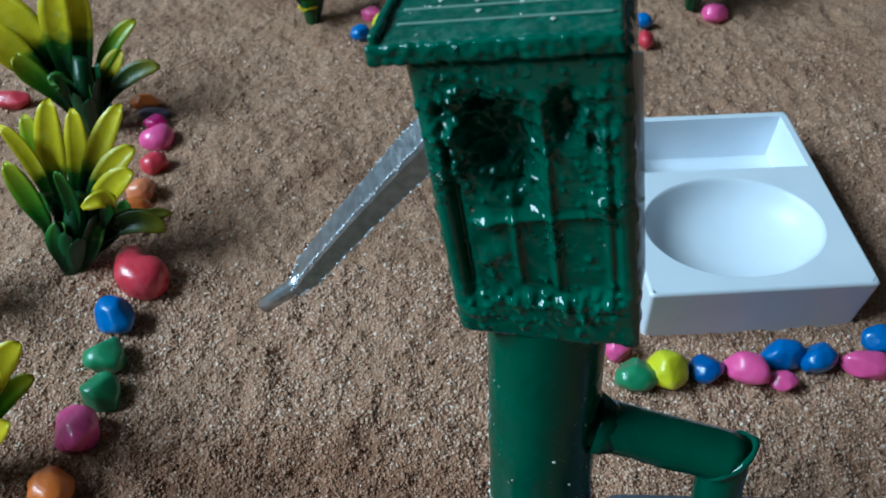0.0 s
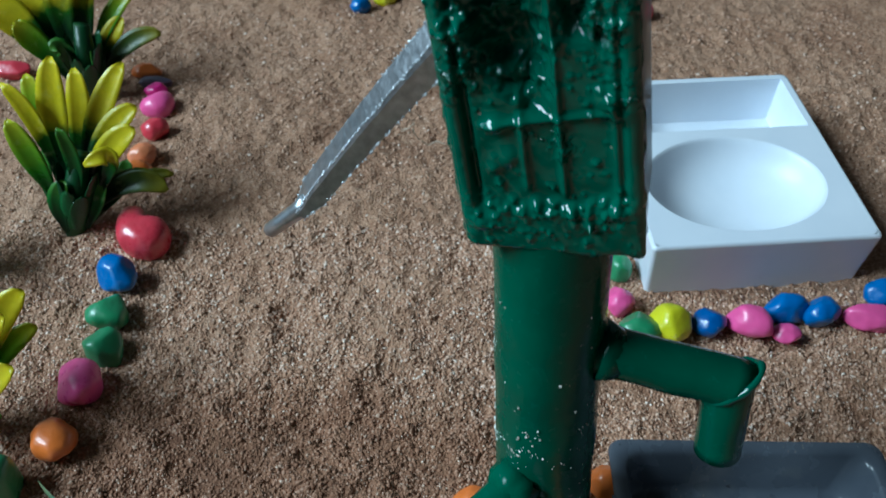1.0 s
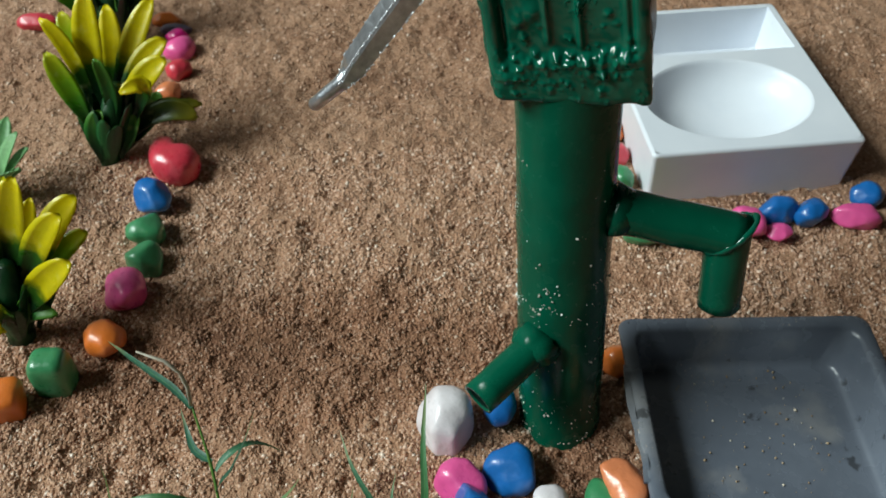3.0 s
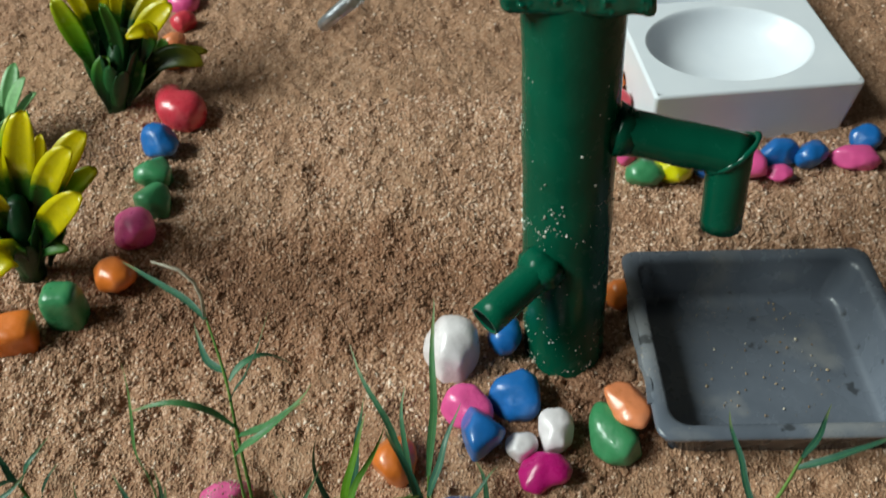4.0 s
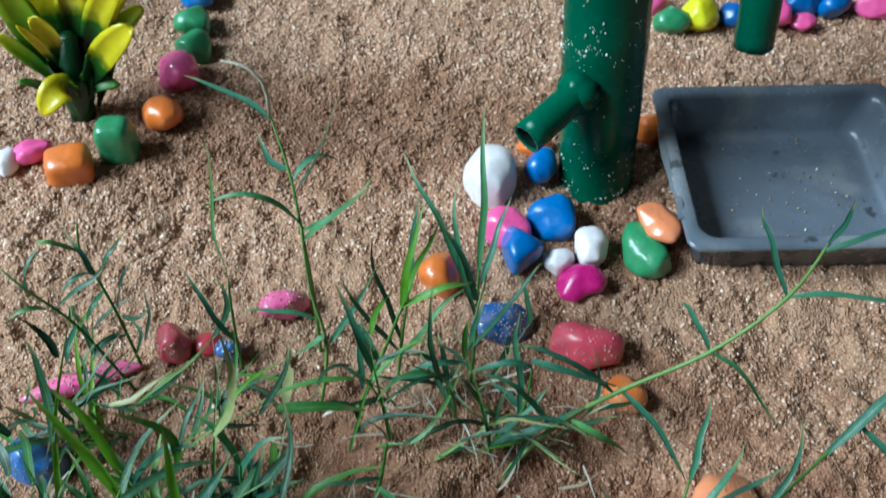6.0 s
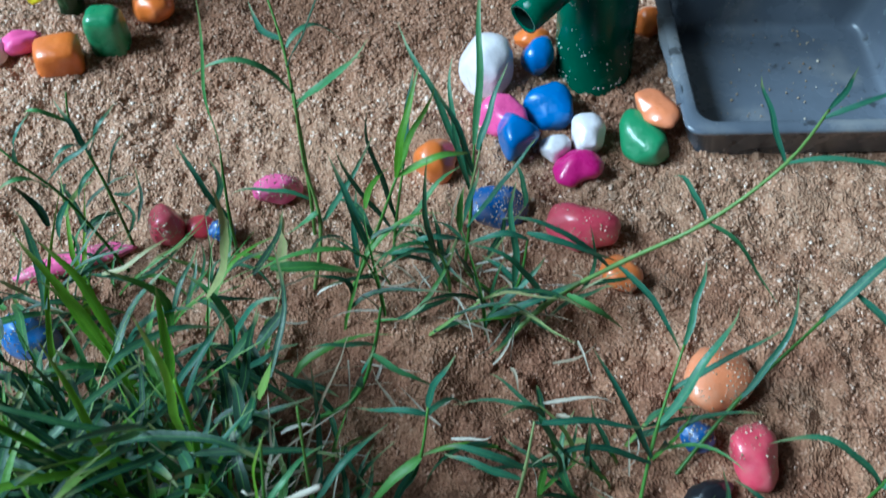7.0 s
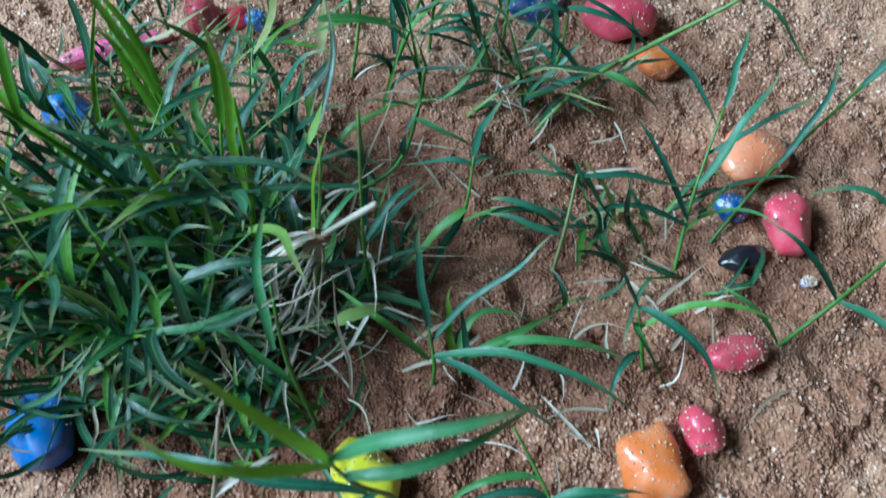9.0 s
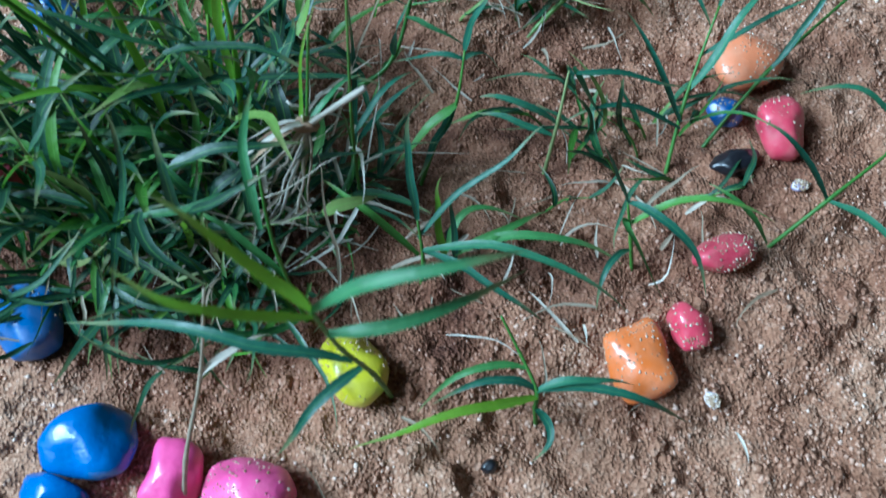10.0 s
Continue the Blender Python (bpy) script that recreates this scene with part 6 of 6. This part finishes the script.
def straw(label, seed, count, centre, spread_xy, length, rise, widest=1.1):
    rng = random.Random(seed)
    bm = bmesh.new()
    for _ in range(count):
        x, y = centre[0] + rng.gauss(0, spread_xy[0]), centre[1] + rng.gauss(0, spread_xy[1])
        p0 = Vector((x, y, max(0, gz(x, y)) + rng.uniform(0.0005, rise * 0.5)))
        az, ln = rng.uniform(0, 2 * math.pi), rng.uniform(*length)
        p2 = p0 + Vector((math.cos(az) * ln, math.sin(az) * ln, rng.uniform(-0.2, 1) * rise))
        p1 = (p0 + p2) / 2 + Vector((rng.gauss(0, 1), rng.gauss(0, 1), rng.uniform(0, 1))) * ln * 0.18
        p2.z = max(p2.z, 0.001)
        blade(bm, p0, p1, p2, rng.uniform(0.4, widest) * 0.001, 7, 0.7, 0.3)
    return tagged(part("dry_grass", bm, DRY), label, "dry grass", kind="stuff")


straw("tangle of pale dry roots and straw in grass", 7, 60, (-0.090, -0.148), (0.012, 0.010), (0.008, 0.028), 0.036, 1.5)
straw("dead straw matted at the foot of a grass tuft", 12, 34, (-0.038, -0.082), (0.016, 0.010), (0.006, 0.020), 0.010)
straw("dead straw inside a grass clump", 13, 90, (-0.118, -0.138), (0.026, 0.018), (0.008, 0.024), 0.020)
straw("scattered bits of dry straw on the sand", 8, 85, (-0.05, -0.145), (0.045, 0.03), (0.005, 0.018), 0.004)


def dry_root():
    """A torn-out dry stalk with thick pale root legs, standing in the clump."""
    joint, tip = V(-81, -148, 36), V(-69, -148, 47)
    root = new("dry_grass_root")
    tagged(root, "pale dry torn grass stalk with root legs among blades", "dry grass")
    bm = bmesh.new()
    tube(bm, [joint - V(3, 0, 1), joint, joint.lerp(tip, 0.3), joint.lerp(tip, 0.7), tip], [0.0007, 0.0010, 0.0005, 0.0007, 0.0006], 8)
    part("stalk", bm, BONE, root)
    bm = bmesh.new()
    bmesh.ops.create_icosphere(bm, subdivisions=3, radius=0.0017)
    lumpy(bm, 0.0011, 0.0012, 2)
    bm.transform(Matrix.Translation(joint) @ Matrix.Diagonal((1.5, 0.9, 0.9, 1)))
    part("knot", bm, HUSK, root, "brown withered knot")
    for k in range(5):
        bm = bmesh.new()
        blade(bm, joint, joint + V(-4 - 2 * k, 2 * (k % 3) - 2, 3 - 2 * k), joint + V(-9 - 3 * k, 4 * (k % 3) - 4, -2 - 5 * k), 0.0016, 7, 0.8, 0.4)
        part("husk", bm, HUSK if k % 2 else BONE, root)
    for p, w in (((-94, -147, 12), 0.9), ((-103, -148, 10), 0.8), ((-88, -149, 10), 0.9), ((-108, -151, 6), 0.6), ((-93, -152, 5), 0.9), ((-84, -146, 41), 0.7), ((-98, -156, 2), 0.5), ((-90, -157, 2), 0.7), ((-86, -160, 2), 0.5)):
        bow = (joint + V(*p)) * 500 + Vector((1.5, 0.5, -3.0 if p[2] < 30 else 0))
        bm = bmesh.new()
        pts = [bezier(joint, V(*bow), V(*p), k / 7) + Vector((noise.noise(Vector((k * 0.7, p[0] + 0.3, 0.5))), noise.noise(Vector((k * 0.7, p[0] + 0.3, 4.5))), 0)) * 0.0011 for k in range(8)]
        tube(bm, pts, [w * 0.0006 * (1.0 - 0.06 * k) * (1.0 + 0.35 * noise.noise(Vector((k * 1.7, p[0], 9.5)))) for k in range(8)], 7)
        part("root_leg", bm, BONE, root)


dry_root()
bm = bmesh.new()
for a, b in (((-28, -103, 4), (-27, -110, 3)), ((-21, -114, 6), (-3, -114, 5)), ((-18, -116, 3), (-12, -120, 3)), ((1, -152, 4), (11, -149, 6)), ((-6, -161, 4), (-3, -158, 6)), ((-66, -164, 4), (-46, -161, 6)), ((-62, -158, 8), (-54, -155, 9)), ((-8, -150, 4), (6, -140, 5)), ((-14, -142, 3), (-6, -156, 4)), ((-84, -120, 8), (-76, -119, 9))):
    p, q = V(*a), V(*b)
    blade(bm, p, (p + q) / 2 + V(1, 1.5, 2), q, 0.0013, 7, 0.6, 0.3)
tagged(part("dry_grass", bm, DRY), "single pale straws lying on the sand", "dry grass", kind="stuff")

# ---- loose sand grains ----


def loose_grains(seed, count, x0, x1, y0, y1, lo, hi, label, level=None, crumb=False):
    rng = np.random.default_rng(seed)
    bm = bmesh.new()
    if crumb:
        bmesh.ops.create_icosphere(bm, subdivisions=2, radius=1)
    else:
        # a sharp eight-faced grain
        tips = [bm.verts.new(p) for p in ((1, 0, 0), (0, 1, 0), (-1, 0, 0), (0, -1, 0), (0, 0, 1), (0, 0, -1))]
        for k in range(4):
            bm.faces.new((tips[k], tips[(k + 1) % 4], tips[4]))
            bm.faces.new((tips[(k + 1) % 4], tips[k], tips[5]))
        bm.verts.index_update()
    ico = np.array([v.co[:] for v in bm.verts])
    tri = np.array([[v.index for v in f.verts] for f in bm.faces])
    bm.free()
    x, y = rng.uniform(x0, x1, count), rng.uniform(y0, y1, count)
    if level is None:
        thick = 0.62 + 0.05 * np.clip(y / 0.05, -3, 1) + 0.35 * lattice(9, x, y, 0.022) + 0.45 * lattice(10, x, y, 0.006)
        near = np.exp(-((x + 0.07) / 0.07) ** 2 - ((y + 0.125) / 0.045) ** 2)
        keep = thick - 0.45 * near > rng.uniform(0, 1, count)
        x, y, count = x[keep], y[keep], int(keep.sum())
    r = (lo + (hi - lo) * rng.uniform(0, 1, count) ** 2.2) * 0.5
    z = ground_height(x, y) - r * 0.12 if level is None else np.full(count, level) + r * 0.6
    if crumb:
        z = z - r * 0.35
    if not crumb:
        spin = rng.normal(size=(count, 3, 3))
        a0 = spin[:, 0] / np.linalg.norm(spin[:, 0], axis=1, keepdims=True)
        a1 = np.cross(a0, spin[:, 1])
        a1 = a1 / np.linalg.norm(a1, axis=1, keepdims=True)
        ico = np.einsum("vk,nkj->nvj", ico, np.stack([a0, a1, np.cross(a0, a1)], 1)) * 1.2
    else:
        ico = ico[None]
    points = ico.shape[1]
    shape = (rng.uniform(0.8, 1.2, (count, points, 1)) if crumb else rng.uniform(0.7, 1.35, (count, points, 1))) * ico * rng.uniform(0.7, 1.2, (count, 1, 3)) * r[:, None, None]
    co = (shape + np.stack([x, y, z], 1)[:, None, :]).reshape(-1, 3).astype(np.float32)
    faces = (tri[None] + (np.arange(count) * points)[:, None, None]).reshape(-1, 3).astype(np.int32)
    me = bpy.data.meshes.new("sand_grains")
    me.vertices.add(len(co))
    me.vertices.foreach_set("co", co.ravel())
    me.loops.add(faces.size)
    me.loops.foreach_set("vertex_index", faces.ravel())
    me.polygons.add(len(faces))
    me.polygons.foreach_set("loop_start", np.arange(0, faces.size, 3, dtype=np.int32))
    me.update(calc_edges=True)
    if crumb:
        me.polygons.foreach_set("use_smooth", [True] * len(faces))
    me.materials.append(GRAIN if level is None else PALE_GRAIN)
    return tagged(new("sand_grains", me), label, "sand", kind="stuff")


loose_grains(21, 100000, -0.20, 0.10, -0.26, -0.02, 0.0005, 0.0014, "loose coarse sand grains on the ground")
loose_grains(22, 100000, -0.22, 0.14, -0.02, 0.14, 0.0008, 0.0017, "loose coarse sand grains on the ground")
loose_grains(26, 16000, -0.26, 0.19, 0.14, 0.30, 0.0007, 0.0018, "loose coarse sand grains on the ground")
loose_grains(23, 3600, -0.20, 0.10, -0.26, 0.03, 0.0014, 0.0046, "small crumbs of damp sand", crumb=True).data.materials[0] = SAND
loose_grains(27, 150, -0.014, 0.032, -0.020, 0.006, 0.0016, 0.0052, "pale sand clods at the foot of the pump", crumb=True).data.materials[0] = SAND
loose_grains(25, 900, -0.22, 0.14, 0.0, 0.26, 0.0012, 0.0030, "small crumbs of damp sand", crumb=True).data.materials[0] = SAND
loose_grains(24, 110, 0.043, 0.093, -0.022, 0.022, 0.0003, 0.0009, "pale sand grains scattered in the tray", 0.0016)
